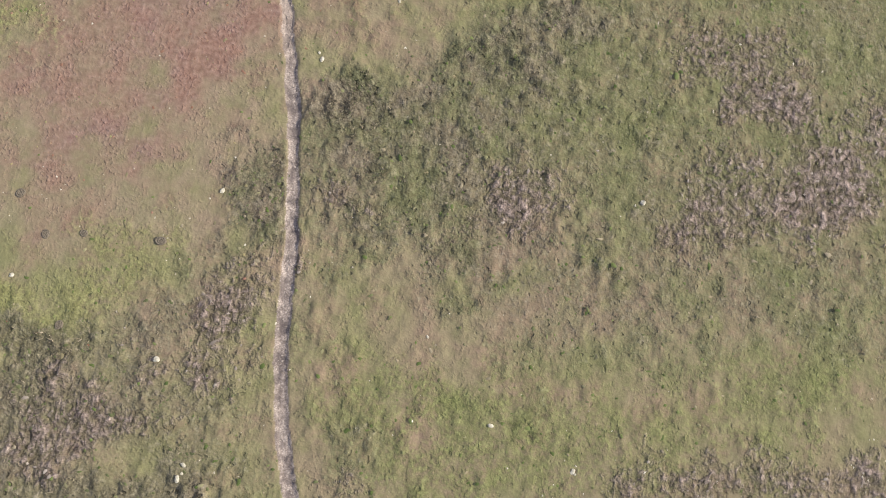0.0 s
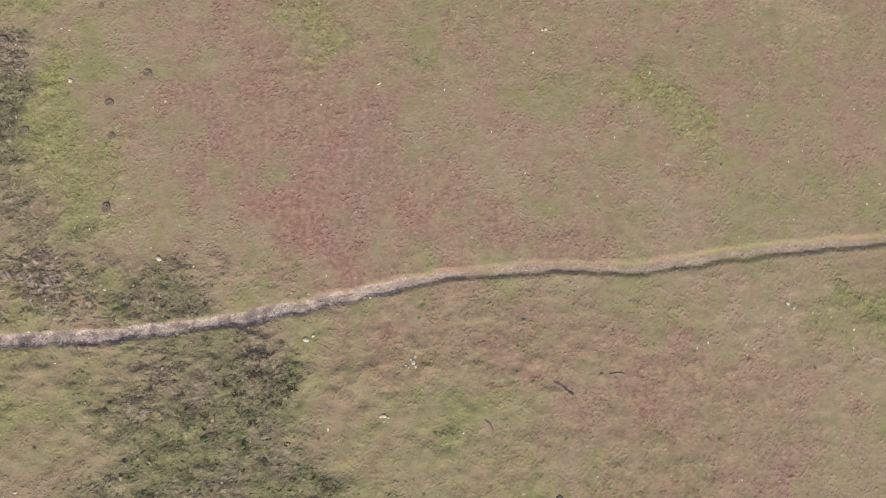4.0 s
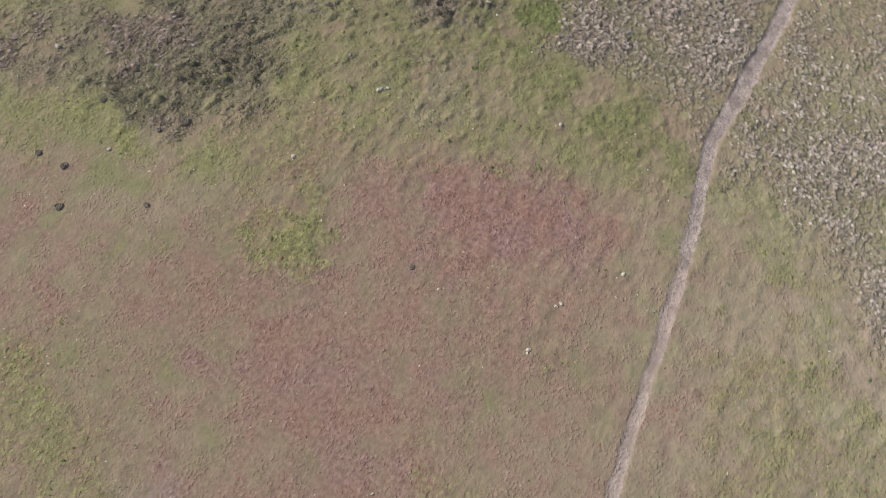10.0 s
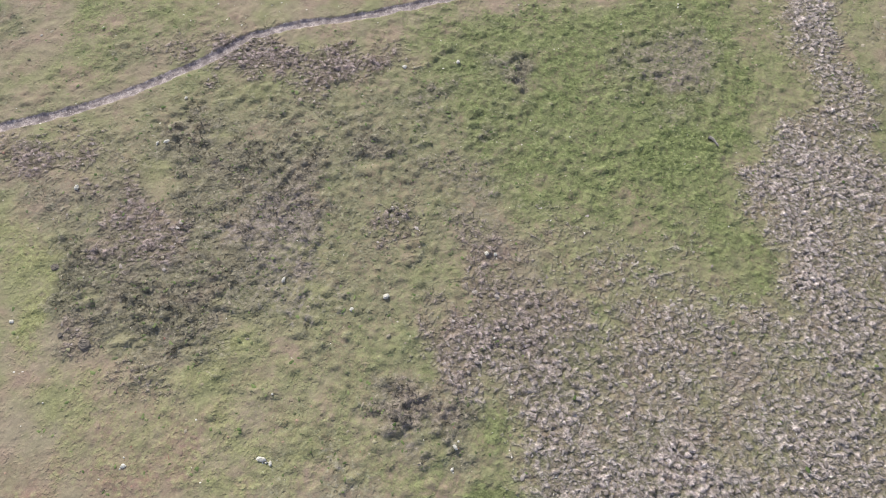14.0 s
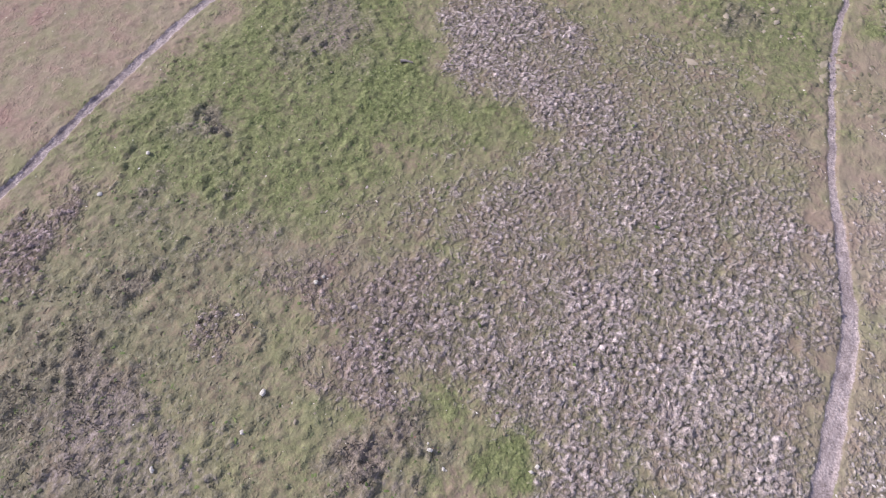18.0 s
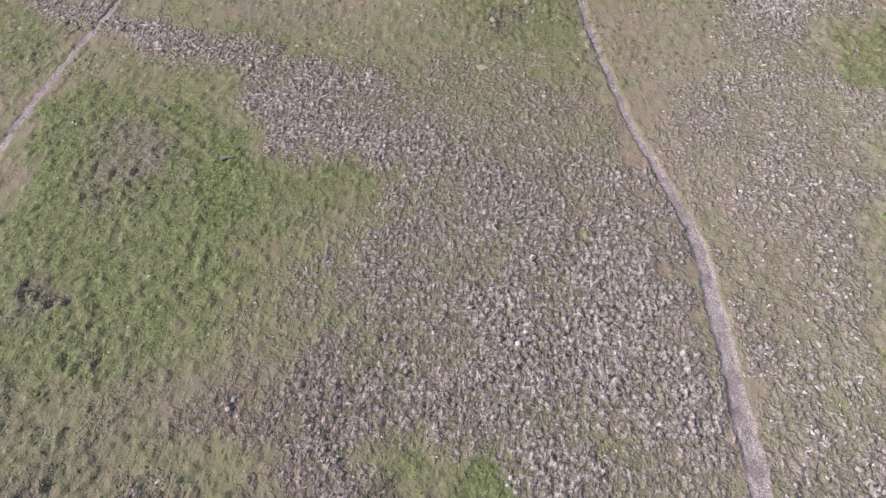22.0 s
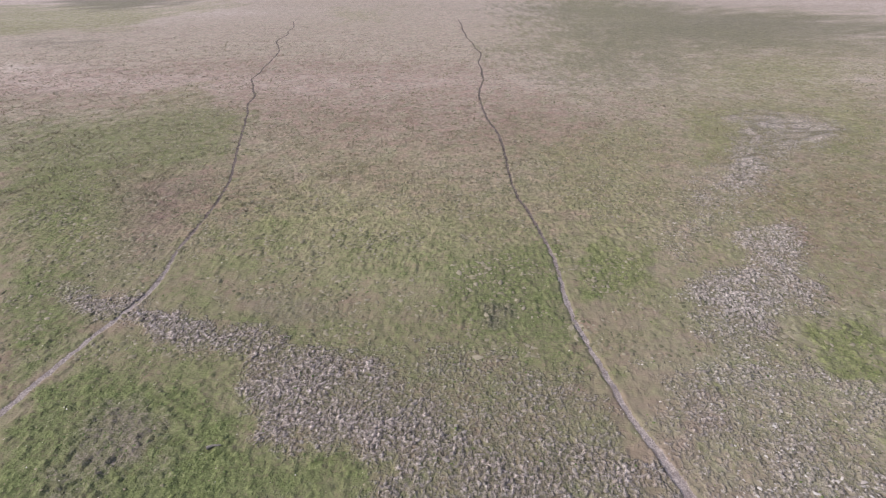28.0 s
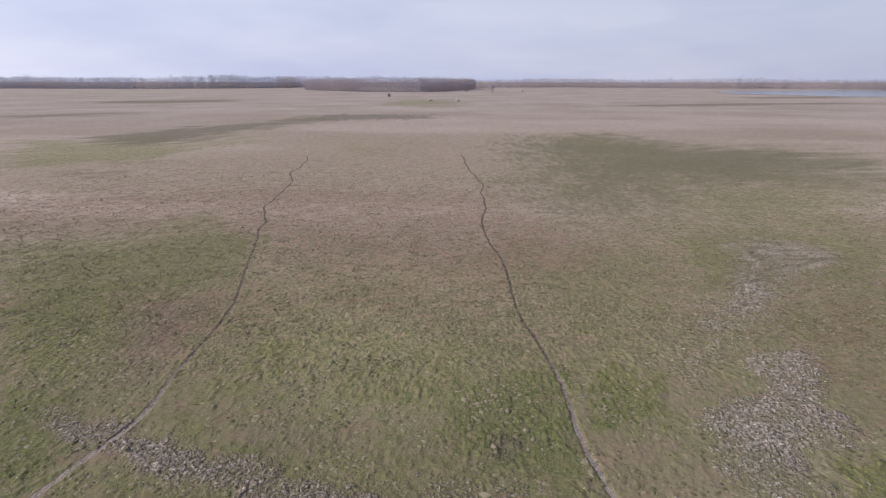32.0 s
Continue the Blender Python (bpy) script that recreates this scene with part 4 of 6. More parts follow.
    ta = (1 - smooth(half - 0.07, half + 0.07, np.abs(a))) * fade_a * (0.42 + 0.58 * smooth(-27, -20.5, y))
    tb = (1 - smooth(half - 0.07, half + 0.07, np.abs(b))) * fade_b
    trail = np.maximum(ta, tb)
    mud, rough = mud * (1 - 0.9 * trail), rough * (1 - 0.9 * trail)
    return dict(mud=mud, rough=rough * (1 - 0.7 * mud), green=green * (1 - 0.5 * mud), red=red, damp=damp, bare=bare, pale=pale, straw=straw, bleached=bleached,
                lush=np.maximum(smooth(-7, 1, y) * (1 - 0.5 * smooth(26, 40, y) - 0.5 * smooth(45, 60, y)) * (1 - 0.55 * smooth(7, 12, x)), 0.75 * smooth(16, 19.5, -x) * (1 - smooth(55, 85, y))),
                trail=trail, north=north, da=a, db=b, fa=fade_a, fb=fade_b)


def clod_height(x, y):
    """Height of the broken mud: about 0 in the hollows, 1 on the crests."""
    sx, sy = x + 0.12 * fbm(x, y, 0.4, 3), y + 0.12 * fbm(x, y, 0.4, 5)
    d1, d2, key = cells(sx, sy, 0.21, 71)
    return smooth(0.0, 0.55, d2 - d1) * (0.25 + 0.9 * key) + 0.5 * (fbm(x, y, 0.16, 75, 2) - 0.5)


def relief(x, y, c):
    lump = clod_height(x, y)
    hole, _, hk = cells(x, y, 0.42, 83)
    hole = (1 - smooth(0.1, 0.34, hole)) * (hk > 0.4)
    tuss = smooth(0.4, 0.75, fbm(x, y, 0.3, 91, 3)) * (0.5 + fbm(x, y, 2.2, 97))
    calm = 0.3 + 0.7 * np.maximum(smooth(-16, -6, y), smooth(14, 20, -x))
    z = 0.06 * (fbm(x, y, 9, 101) - 0.5) + 0.05 * calm * (fbm(x, y, 0.42, 103, 3) - 0.5)
    z = z + smooth(0.05, 0.9, c["mud"]) * (0.092 * lump - 0.06 * hole)
    z = z + c["rough"] * (0.09 * tuss - 0.04 * hole) + calm * (c["green"] * 0.075 * tuss + 0.03 * tuss * (1 - c["mud"]))
    z = z * (1 - 0.97 * smooth(34, 60, np.hypot(x, y)))
    half = 0.20 - 0.08 * c["north"] + 0.1 * smooth(-5, 2, y) * (1 - smooth(9, 15, y)) * (x > 0)
    dip = (1 - smooth(half - 0.06, half + 0.05, np.abs(c["da"]))) * c["fa"] + (1 - smooth(half - 0.06, half + 0.05, np.abs(c["db"]))) * c["fb"]
    dip = np.clip(dip, 0, 1)
    deep = 0.035 + 0.035 * (1 - smooth(-26, -20, y)) * (x < 0) + 0.03 * smooth(-30, -20, y) * (1 - smooth(4, 20, y)) * (x < 0) - 0.01 * c["north"] + 0.01 * smooth(-5, 3, y) * (x > 0)
    return z * (1 - 0.5 * dip) - deep * dip


# ---- materials ----
def tree_of(name):
    m = bpy.data.materials.new(name)
    m.use_nodes = True
    return m, m.node_tree.nodes, m.node_tree.links, m.node_tree.nodes["Principled BSDF"]


def noise_node(nodes, links, scale, detail=4, rough=0.6, vector=None):
    n = nodes.new("ShaderNodeTexNoise")
    n.inputs["Scale"].default_value, n.inputs["Detail"].default_value, n.inputs["Roughness"].default_value = scale, detail, rough
    if vector is not None:
        links.new(vector, n.inputs["Vector"])
    return n.outputs["Fac"]


def ramp_node(nodes, links, fac, stops):
    r = nodes.new("ShaderNodeValToRGB")
    links.new(fac, r.inputs["Fac"])
    e = r.color_ramp.elements
    while len(e) < len(stops):
        e.new(0.5)
    for el, (p, col) in zip(e, stops):
        el.position, el.color = p, (*col, 1)
    return r.outputs["Color"]


def mix_node(nodes, links, fac, a, b, kind="MIX"):
    m = nodes.new("ShaderNodeMix")
    m.data_type, m.blend_type = "RGBA", kind
    for sock, v in ((m.inputs["Factor"], fac), (m.inputs[6], a), (m.inputs[7], b)):
        if isinstance(v, bpy.types.NodeSocket):
            links.new(v, sock)
        elif isinstance(v, tuple):
            sock.default_value = (*v, 1)
        else:
            sock.default_value = v
    return m.outputs[2]


def bump_node(nodes, links, height, strength, distance, bsdf):
    b = nodes.new("ShaderNodeBump")
    b.inputs["Strength"].default_value, b.inputs["Distance"].default_value = strength, distance
    links.new(height, b.inputs["Height"])
    links.new(b.outputs["Normal"], bsdf.inputs["Normal"])


def pasture_material():
    m, n, l, p = tree_of("pasture")
    pos = n.new("ShaderNodeNewGeometry").outputs["Position"]
    fine = noise_node(n, l, 6.0, 3, 0.55, pos)
    speck = noise_node(n, l, 19.0, 2, 0.6, pos)
    grain = noise_node(n, l, 9.0, 1.5, 0.5, pos)
    mid = noise_node(n, l, 1.1, 5, 0.65, pos)
    wide = noise_node(n, l, 0.16, 4, 0.6, pos)
    huge = noise_node(n, l, 0.018, 4, 0.6, pos)

    def parts_of(name):
        a = n.new("ShaderNodeAttribute")
        a.attribute_name = name
        sep = n.new("ShaderNodeSeparateColor")
        l.new(a.outputs["Color"], sep.inputs[0])
        return sep.outputs

    def math_node(kind, a, b):
        q = n.new("ShaderNodeMath")
        q.operation = kind
        for sock, v in zip(q.inputs, (a, b)):
            if isinstance(v, bpy.types.NodeSocket):
                l.new(v, sock)
            else:
                sock.default_value = v
        return q.outputs[0]

    def ragged(mask, by, amount, lo, hi):
        shifted = math_node("ADD", mask, math_node("MULTIPLY", math_node("SUBTRACT", by, 0.5), amount))
        r = n.new("ShaderNodeMapRange")
        r.interpolation_type = "SMOOTHSTEP"
        l.new(math_node("MULTIPLY", shifted, math_node("MINIMUM", math_node("MULTIPLY", mask, 4.0), 1.0)), r.inputs["Value"])
        r.inputs["From Min"].default_value, r.inputs["From Max"].default_value = lo, hi
        return r.outputs["Result"]

    mud, rough, green = parts_of("cover_a")[:3]
    red, trail, damp = parts_of("cover_b")[:3]
    bare, north, bleached = parts_of("cover_c")[:3]
    patch = noise_node(n, l, 0.5, 5, 0.62, pos)
    shifted = n.new("ShaderNodeVectorMath")
    shifted.inputs[1].default_value = (37.0, -11.0, 5.0)
    l.new(pos, shifted.inputs[0])
    patch_b = noise_node(n, l, 0.75, 5, 0.62, shifted.outputs[0])
    clump = noise_node(n, l, 2.6, 4, 0.6, shifted.outputs[0])
    base = ramp_node(n, l, fine, [(0.3, (0.162, 0.132, 0.075)), (0.5, (0.205, 0.168, 0.098)), (0.72, (0.262, 0.216, 0.133))])
    tint = ramp_node(n, l, mid, [(0.32, (0.15, 0.15, 0.065)), (0.47, (0.205, 0.172, 0.095)), (0.6, (0.23, 0.16, 0.11)), (0.72, (0.26, 0.21, 0.145))])
    col = mix_node(n, l, 0.5, base, tint)
    far = ramp_node(n, l, wide, [(0.34, (0.165, 0.155, 0.075)), (0.5, (0.22, 0.175, 0.11)), (0.64, (0.25, 0.175, 0.125))])
    col = mix_node(n, l, 0.45, col, far)
    col = mix_node(n, l, 0.25, col, ramp_node(n, l, huge, [(0.4, (0.19, 0.165, 0.11)), (0.6, (0.28, 0.225, 0.185))]))
    col = mix_node(n, l, math_node("MULTIPLY", ramp_node(n, l, patch, [(0.44, (0, 0, 0)), (0.64, (1, 1, 1))]), 0.8), col, (0.178, 0.174, 0.082))
    col = mix_node(n, l, math_node("MULTIPLY", ramp_node(n, l, patch_b, [(0.47, (0, 0, 0)), (0.64, (1, 1, 1))]), 0.56), col, (0.235, 0.157, 0.12))
    # Pale dry grass, lightened further in the colour to stand for haze
    col = mix_node(n, l, math_node("MULTIPLY", bleached, 0.85), col, ramp_node(n, l, patch, [(0.35, (0.365, 0.29, 0.232)), (0.5, (0.445, 0.357, 0.293)), (0.65, (0.505, 0.416, 0.347))]))
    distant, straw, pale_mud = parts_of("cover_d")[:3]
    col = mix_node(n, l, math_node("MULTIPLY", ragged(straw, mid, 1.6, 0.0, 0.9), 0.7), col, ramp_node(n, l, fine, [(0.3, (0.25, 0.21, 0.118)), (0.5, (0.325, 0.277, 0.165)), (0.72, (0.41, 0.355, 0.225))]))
    # Haze painted into the far ground: paler and more lilac with distance
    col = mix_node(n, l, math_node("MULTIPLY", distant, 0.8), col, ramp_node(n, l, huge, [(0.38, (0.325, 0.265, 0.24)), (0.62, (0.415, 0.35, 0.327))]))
    redc = ramp_node(n, l, fine, [(0.3, (0.165, 0.092, 0.07)), (0.5, (0.222, 0.131, 0.103)), (0.72, (0.285, 0.182, 0.145))])
    redc = mix_node(n, l, ramp_node(n, l, patch, [(0.42, (0, 0, 0)), (0.6, (1, 1, 1))]), redc, ramp_node(n, l, fine, [(0.3, (0.168, 0.098, 0.088)), (0.5, (0.222, 0.139, 0.119)), (0.72, (0.285, 0.19, 0.165))]))
    col = mix_node(n, l, ragged(red, math_node("MULTIPLY", math_node("ADD", patch_b, mid), 0.5), 1.3, 0.0, 0.92), col, redc)
    greenc = ramp_node(n, l, fine, [(0.3, (0.068, 0.082, 0.027)), (0.5, (0.12, 0.135, 0.05)), (0.72, (0.208, 0.214, 0.094))])
    lush = parts_of("cover_e")[0]
    greenc = mix_node(n, l, lush, ramp_node(n, l, fine, [(0.3, (0.13, 0.135, 0.05)), (0.5, (0.185, 0.182, 0.075)), (0.72, (0.255, 0.245, 0.115))]), greenc)
    col = mix_node(n, l, ragged(green, math_node("MULTIPLY", math_node("ADD", fine, mid), 0.5), 2.0, 0.05, 0.8), col, greenc)
    roughc = ramp_node(n, l, fine, [(0.3, (0.068, 0.068, 0.036)), (0.5, (0.112, 0.111, 0.06)), (0.72, (0.178, 0.172, 0.1))])
    brown = math_node("MAXIMUM", ramp_node(n, l, patch_b, [(0.39, (0, 0, 0)), (0.57, (1, 1, 1))]), math_node("MULTIPLY", parts_of("cover_e")[1], 0.75))
    roughc = mix_node(n, l, brown, roughc, ramp_node(n, l, fine, [(0.3, (0.086, 0.071, 0.052)), (0.5, (0.146, 0.121, 0.089)), (0.72, (0.235, 0.197, 0.147))]))
    col = mix_node(n, l, math_node("MULTIPLY", ragged(rough, math_node("MULTIPLY", math_node("ADD", fine, mid), 0.5), 2.3, 0.0, 0.85), 0.92), col, roughc)
    dampc = ramp_node(n, l, mid, [(0.3, (0.125, 0.108, 0.078)), (0.7, (0.19, 0.165, 0.122))])
    col = mix_node(n, l, math_node("MULTIPLY", ragged(damp, huge, 1.2, 0.0, 1.0), 0.72), col, dampc)
    barec = mix_node(n, l, north, ramp_node(n, l, fine, [(0.3, (0.19, 0.148, 0.13)), (0.7, (0.3, 0.245, 0.225))]), ramp_node(n, l, fine, [(0.3, (0.165, 0.122, 0.1)), (0.7, (0.245, 0.19, 0.16))]))
    barec = mix_node(n, l, lush, barec, mix_node(n, l, 1.0, barec, (0.76, 0.73, 0.66), "MULTIPLY"))
    col = mix_node(n, l, ragged(bare, fine, 1.2, 0.0, 1.0), col, barec)
    pits = n.new("ShaderNodeTexVoronoi")
    pits.inputs["Scale"].default_value = 3.1
    warp = n.new("ShaderNodeVectorMath")
    warp.operation = "MULTIPLY_ADD"
    wob = n.new("ShaderNodeTexNoise")
    wob.inputs["Scale"].default_value = 3.0
    l.new(pos, wob.inputs["Vector"])
    l.new(wob.outputs["Color"], warp.inputs[0])
    warp.inputs[1].default_value = (0.35, 0.35, 0.35)
    l.new(pos, warp.inputs[2])
    l.new(warp.outputs[0], pits.inputs["Vector"])
    hoof = pits.outputs["Distance"]
    lump = noise_node(n, l, 4.6, 4, 0.6, shifted.outputs[0])
    mudc = ramp_node(n, l, lump, [(0.34, (0.21, 0.17, 0.145)), (0.46, (0.285, 0.236, 0.206)), (0.57, (0.39, 0.326, 0.286)), (0.7, (0.51, 0.437, 0.382))])
    mudc = mix_node(n, l, 0.7, mudc, ramp_node(n, l, fine, [(0.3, (0.66, 0.66, 0.66)), (0.5, (1.0, 1.0, 1.0)), (0.72, (1.3, 1.3, 1.3))]), "MULTIPLY")
    mudc = mix_node(n, l, math_node("MULTIPLY", pale_mud, 0.45), mudc, (0.5, 0.435, 0.37))
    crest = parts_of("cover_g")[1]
    # Light and shade in the colour: mud crests brightened, grassy hollows darkened.
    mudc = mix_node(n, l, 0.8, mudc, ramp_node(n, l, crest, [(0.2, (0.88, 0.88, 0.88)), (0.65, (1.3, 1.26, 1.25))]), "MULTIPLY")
    tufty_shade = ramp_node(n, l, fine, [(0.3, (0.09, 0.084, 0.046)), (0.5, (0.14, 0.128, 0.072)), (0.72, (0.21, 0.188, 0.115))])
    mudc = mix_node(n, l, ramp_node(n, l, crest, [(0.06, (0.75, 0.75, 0.75)), (0.3, (0, 0, 0))]), mudc, tufty_shade)
    mudc = mix_node(n, l, parts_of("cover_e")[2], mudc, mix_node(n, l, 1.0, mudc, (0.7, 0.66, 0.66), "MULTIPLY"))
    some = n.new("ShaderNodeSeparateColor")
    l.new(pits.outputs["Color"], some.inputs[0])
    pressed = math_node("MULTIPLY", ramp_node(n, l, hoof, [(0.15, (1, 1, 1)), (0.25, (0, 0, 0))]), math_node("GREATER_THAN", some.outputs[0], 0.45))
    # Hoof pits near-black: wet earth with the recess's shade put into the colour
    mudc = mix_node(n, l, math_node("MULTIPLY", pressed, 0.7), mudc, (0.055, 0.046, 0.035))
    mudf = ragged(mud, math_node("ADD", math_node("MULTIPLY", lump, 0.75), math_node("MULTIPLY", fine, 0.25)), 1.9, 0.18, 1.05)
    # The same painted pit shade among weeds and grass
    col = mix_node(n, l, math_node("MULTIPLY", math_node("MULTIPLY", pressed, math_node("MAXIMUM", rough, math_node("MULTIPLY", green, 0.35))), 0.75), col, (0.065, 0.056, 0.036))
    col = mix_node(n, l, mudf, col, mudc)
    pale = ramp_node(n, l, speck, [(0.3, (0.185, 0.147, 0.126)), (0.5, (0.28, 0.229, 0.203)), (0.7, (0.385, 0.325, 0.29))])
    pale = mix_node(n, l, 0.9, pale, ramp_node(n, l, mid, [(0.36, (0.72, 0.7, 0.7)), (0.5, (1.0, 1.0, 1.0)), (0.64, (1.18, 1.18, 1.18))]), "MULTIPLY")
    pale = mix_node(n, l, math_node("MULTIPLY", ramp_node(n, l, clump, [(0.42, (1, 1, 1)), (0.56, (0, 0, 0))]), math_node("ADD", math_node("MULTIPLY", parts_of("cover_e")[2], 0.6), 0.12)), pale, (0.13, 0.104, 0.098))
    sandy = ramp_node(n, l, mid, [(0.35, (0.26, 0.2, 0.165)), (0.65, (0.34, 0.27, 0.228))])
    pale = mix_node(n, l, math_node("MULTIPLY", parts_of("cover_g")[0], 0.8), pale, sandy)
    to_west, to_east, seen = parts_of("cover_f")[:3]
    line = math_node("MINIMUM", math_node("ABSOLUTE", to_west, 0.0), math_node("ABSOLUTE", to_east, 0.0))
    thin = n.new("ShaderNodeMapRange")
    thin.interpolation_type = "SMOOTHSTEP"
    l.new(math_node("ADD", line, math_node("MULTIPLY", math_node("SUBTRACT", mid, 0.5), 0.2)), thin.inputs["Value"])
    thin.inputs["From Min"].default_value, thin.inputs["From Max"].default_value = 0.05, 0.17
    thin.inputs["To Min"].default_value, thin.inputs["To Max"].default_value = 1.0, 0.0
    trail = math_node("ADD", math_node("MULTIPLY", trail, math_node("SUBTRACT", 1.0, north)), math_node("MULTIPLY", math_node("MULTIPLY", thin.outputs["Result"], north), seen))
    # Far trail: shade of the worn groove put into the dark damp earth colour
    shaded_soil = ramp_node(n, l, speck, [(0.3, (0.055, 0.042, 0.034)), (0.7, (0.13, 0.10, 0.08))])
    col = mix_node(n, l, ragged(trail, speck, 0.7, 0.1, 0.6), col, mix_node(n, l, math_node("MULTIPLY", north, 0.8), pale, shaded_soil))
    coarse = math_node("MAXIMUM", math_node("MAXIMUM", mud, rough), math_node("MULTIPLY", green, 0.8))
    col = mix_node(n, l, math_node("ADD", math_node("MULTIPLY", math_node("MAXIMUM", coarse, north), 0.5), 0.35), col, ramp_node(n, l, clump, [(0.32, (0.62, 0.62, 0.62)), (0.5, (0.87, 0.87, 0.87)), (0.7, (1.12, 1.12, 1.11))]), "MULTIPLY")
    turf = noise_node(n, l, 1.5, 4, 0.65, shifted.outputs[0])
    open_field = math_node("MULTIPLY", math_node("MAXIMUM", math_node("MULTIPLY", bleached, 0.3), north), 0.8)
    col = mix_node(n, l, open_field, col, ramp_node(n, l, turf, [(0.34, (0.82, 0.81, 0.79)), (0.5, (1.14, 1.12, 1.12)), (0.66, (1.38, 1.34, 1.33))]), "MULTIPLY")
    col = mix_node(n, l, math_node("MINIMUM", math_node("ADD", math_node("MULTIPLY", coarse, 0.85), 0.1), 0.85), col, ramp_node(n, l, speck, [(0.3, (0.66, 0.66, 0.66)), (0.5, (0.98, 0.98, 0.98)), (0.7, (1.36, 1.36, 1.36))]), "MULTIPLY")
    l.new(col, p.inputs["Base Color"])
    p.inputs["Roughness"].default_value = 0.95
    p.inputs["Specular IOR Level"].default_value = 0.12
    grains = math_node("MULTIPLY", ramp_node(n, l, grain, [(0.48, (0, 0, 0)), (0.76, (1, 1, 1))]), ramp_node(n, l, mid, [(0.4, (0.1, 0.1, 0.1)), (0.62, (1, 1, 1))]))
    lumps = math_node("ADD", math_node("MULTIPLY", fine, 0.2), math_node("MULTIPLY", grains, 0.24))
    soft_ground = math_node("MAXIMUM", math_node("MAXIMUM", mudf, rough), math_node("MULTIPLY", green, 0.4))
    lumps = math_node("SUBTRACT", lumps, math_node("MULTIPLY", math_node("MULTIPLY", pressed, soft_ground), 1.1))
    lumps = math_node("ADD", lumps, math_node("MULTIPLY", math_node("MULTIPLY", lump, mudf), 2.0))
    lumps = math_node("ADD", lumps, math_node("MULTIPLY", math_node("MULTIPLY", grain, rough), 0.25))
    lumps = math_node("ADD", lumps, math_node("MULTIPLY", math_node("MULTIPLY", lump, math_node("MAXIMUM", rough, math_node("MULTIPLY", green, 0.8))), 1.5))
    lumps = math_node("ADD", lumps, math_node("MULTIPLY", math_node("MULTIPLY", clump, math_node("MAXIMUM", north, math_node("MULTIPLY", bleached, 0.25))), 1.6))
    bump_node(n, l, lumps, 0.9, 0.12, p)
    return m


def blade_material(name, stops, rough=0.85):
    m, n, l, p = tree_of(name)
    isl = n.new("ShaderNodeNewGeometry").outputs["Random Per Island"]
    l.new(ramp_node(n, l, isl, stops), p.inputs["Base Color"])
    p.inputs["Roughness"].default_value = rough
    p.inputs["Specular IOR Level"].default_value = 0.2
    return m


def grained(name, dark, light, scale, rough=0.9, bump=0.4, dist=0.01):
    m, n, l, p = tree_of(name)
    co = n.new("ShaderNodeTexCoord").outputs["Object"]
    f = noise_node(n, l, scale, 5, 0.65, co)
    l.new(ramp_node(n, l, f, [(0.3, dark), (0.7, light)]), p.inputs["Base Color"])
    p.inputs["Roughness"].default_value = rough
    bump_node(n, l, f, bump, dist, p)
    return m


PASTURE = pasture_material()
BLADE_ROUGH = blade_material("rough_grass_blades", [(0.0, (0.075, 0.085, 0.036)), (0.5, (0.115, 0.122, 0.056)), (0.8, (0.17, 0.143, 0.094)), (1.0, (0.27, 0.225, 0.155))])
BLADE_GREEN = blade_material("green_grass_blades", [(0.0, (0.06, 0.082, 0.024)), (0.5, (0.105, 0.132, 0.042)), (0.85, (0.155, 0.17, 0.066)), (1.0, (0.25, 0.22, 0.13))])
BLADE_FIELD = blade_material("field_grass_blades", [(0.0, (0.15, 0.13, 0.075)), (0.5, (0.24, 0.2, 0.128)), (1.0, (0.35, 0.295, 0.21))])
BLADE_DRY = blade_material("dry_grass_blades", [(0.0, (0.155, 0.14, 0.07)), (0.4, (0.20, 0.168, 0.096)), (0.8, (0.24, 0.192, 0.122)), (1.0, (0.30, 0.25, 0.165))])
BLADE_RED = blade_material("red_herb_leaves", [(0.0, (0.16, 0.08, 0.05)), (0.5, (0.25, 0.14, 0.10)), (0.85, (0.30, 0.20, 0.13)), (1.0, (0.24, 0.23, 0.10))])
CLOD = blade_material("mud_clod_crust", [(0.0, (0.17, 0.138, 0.112)), (0.4, (0.23, 0.19, 0.16)), (0.8, (0.29, 0.245, 0.208)), (1.0, (0.36, 0.31, 0.265))], 0.95)
PALE_CLOD = blade_material("bleached_clod_crust", [(0.0, (0.31, 0.262, 0.22)), (0.6, (0.42, 0.363, 0.31)), (1.0, (0.54, 0.475, 0.41))], 0.95)
DUNG = grained("dried_dung", (0.075, 0.06, 0.043), (0.165, 0.134, 0.1), 18)
STONE = grained("pale_stone", (0.27, 0.24, 0.185), (0.52, 0.48, 0.39), 22)
WOODGREY = grained("weathered_wood", (0.12, 0.10, 0.08), (0.28, 0.24, 0.20), 25)
BARK = grained("bark", (0.07, 0.06, 0.055), (0.16, 0.135, 0.12), 2.0)


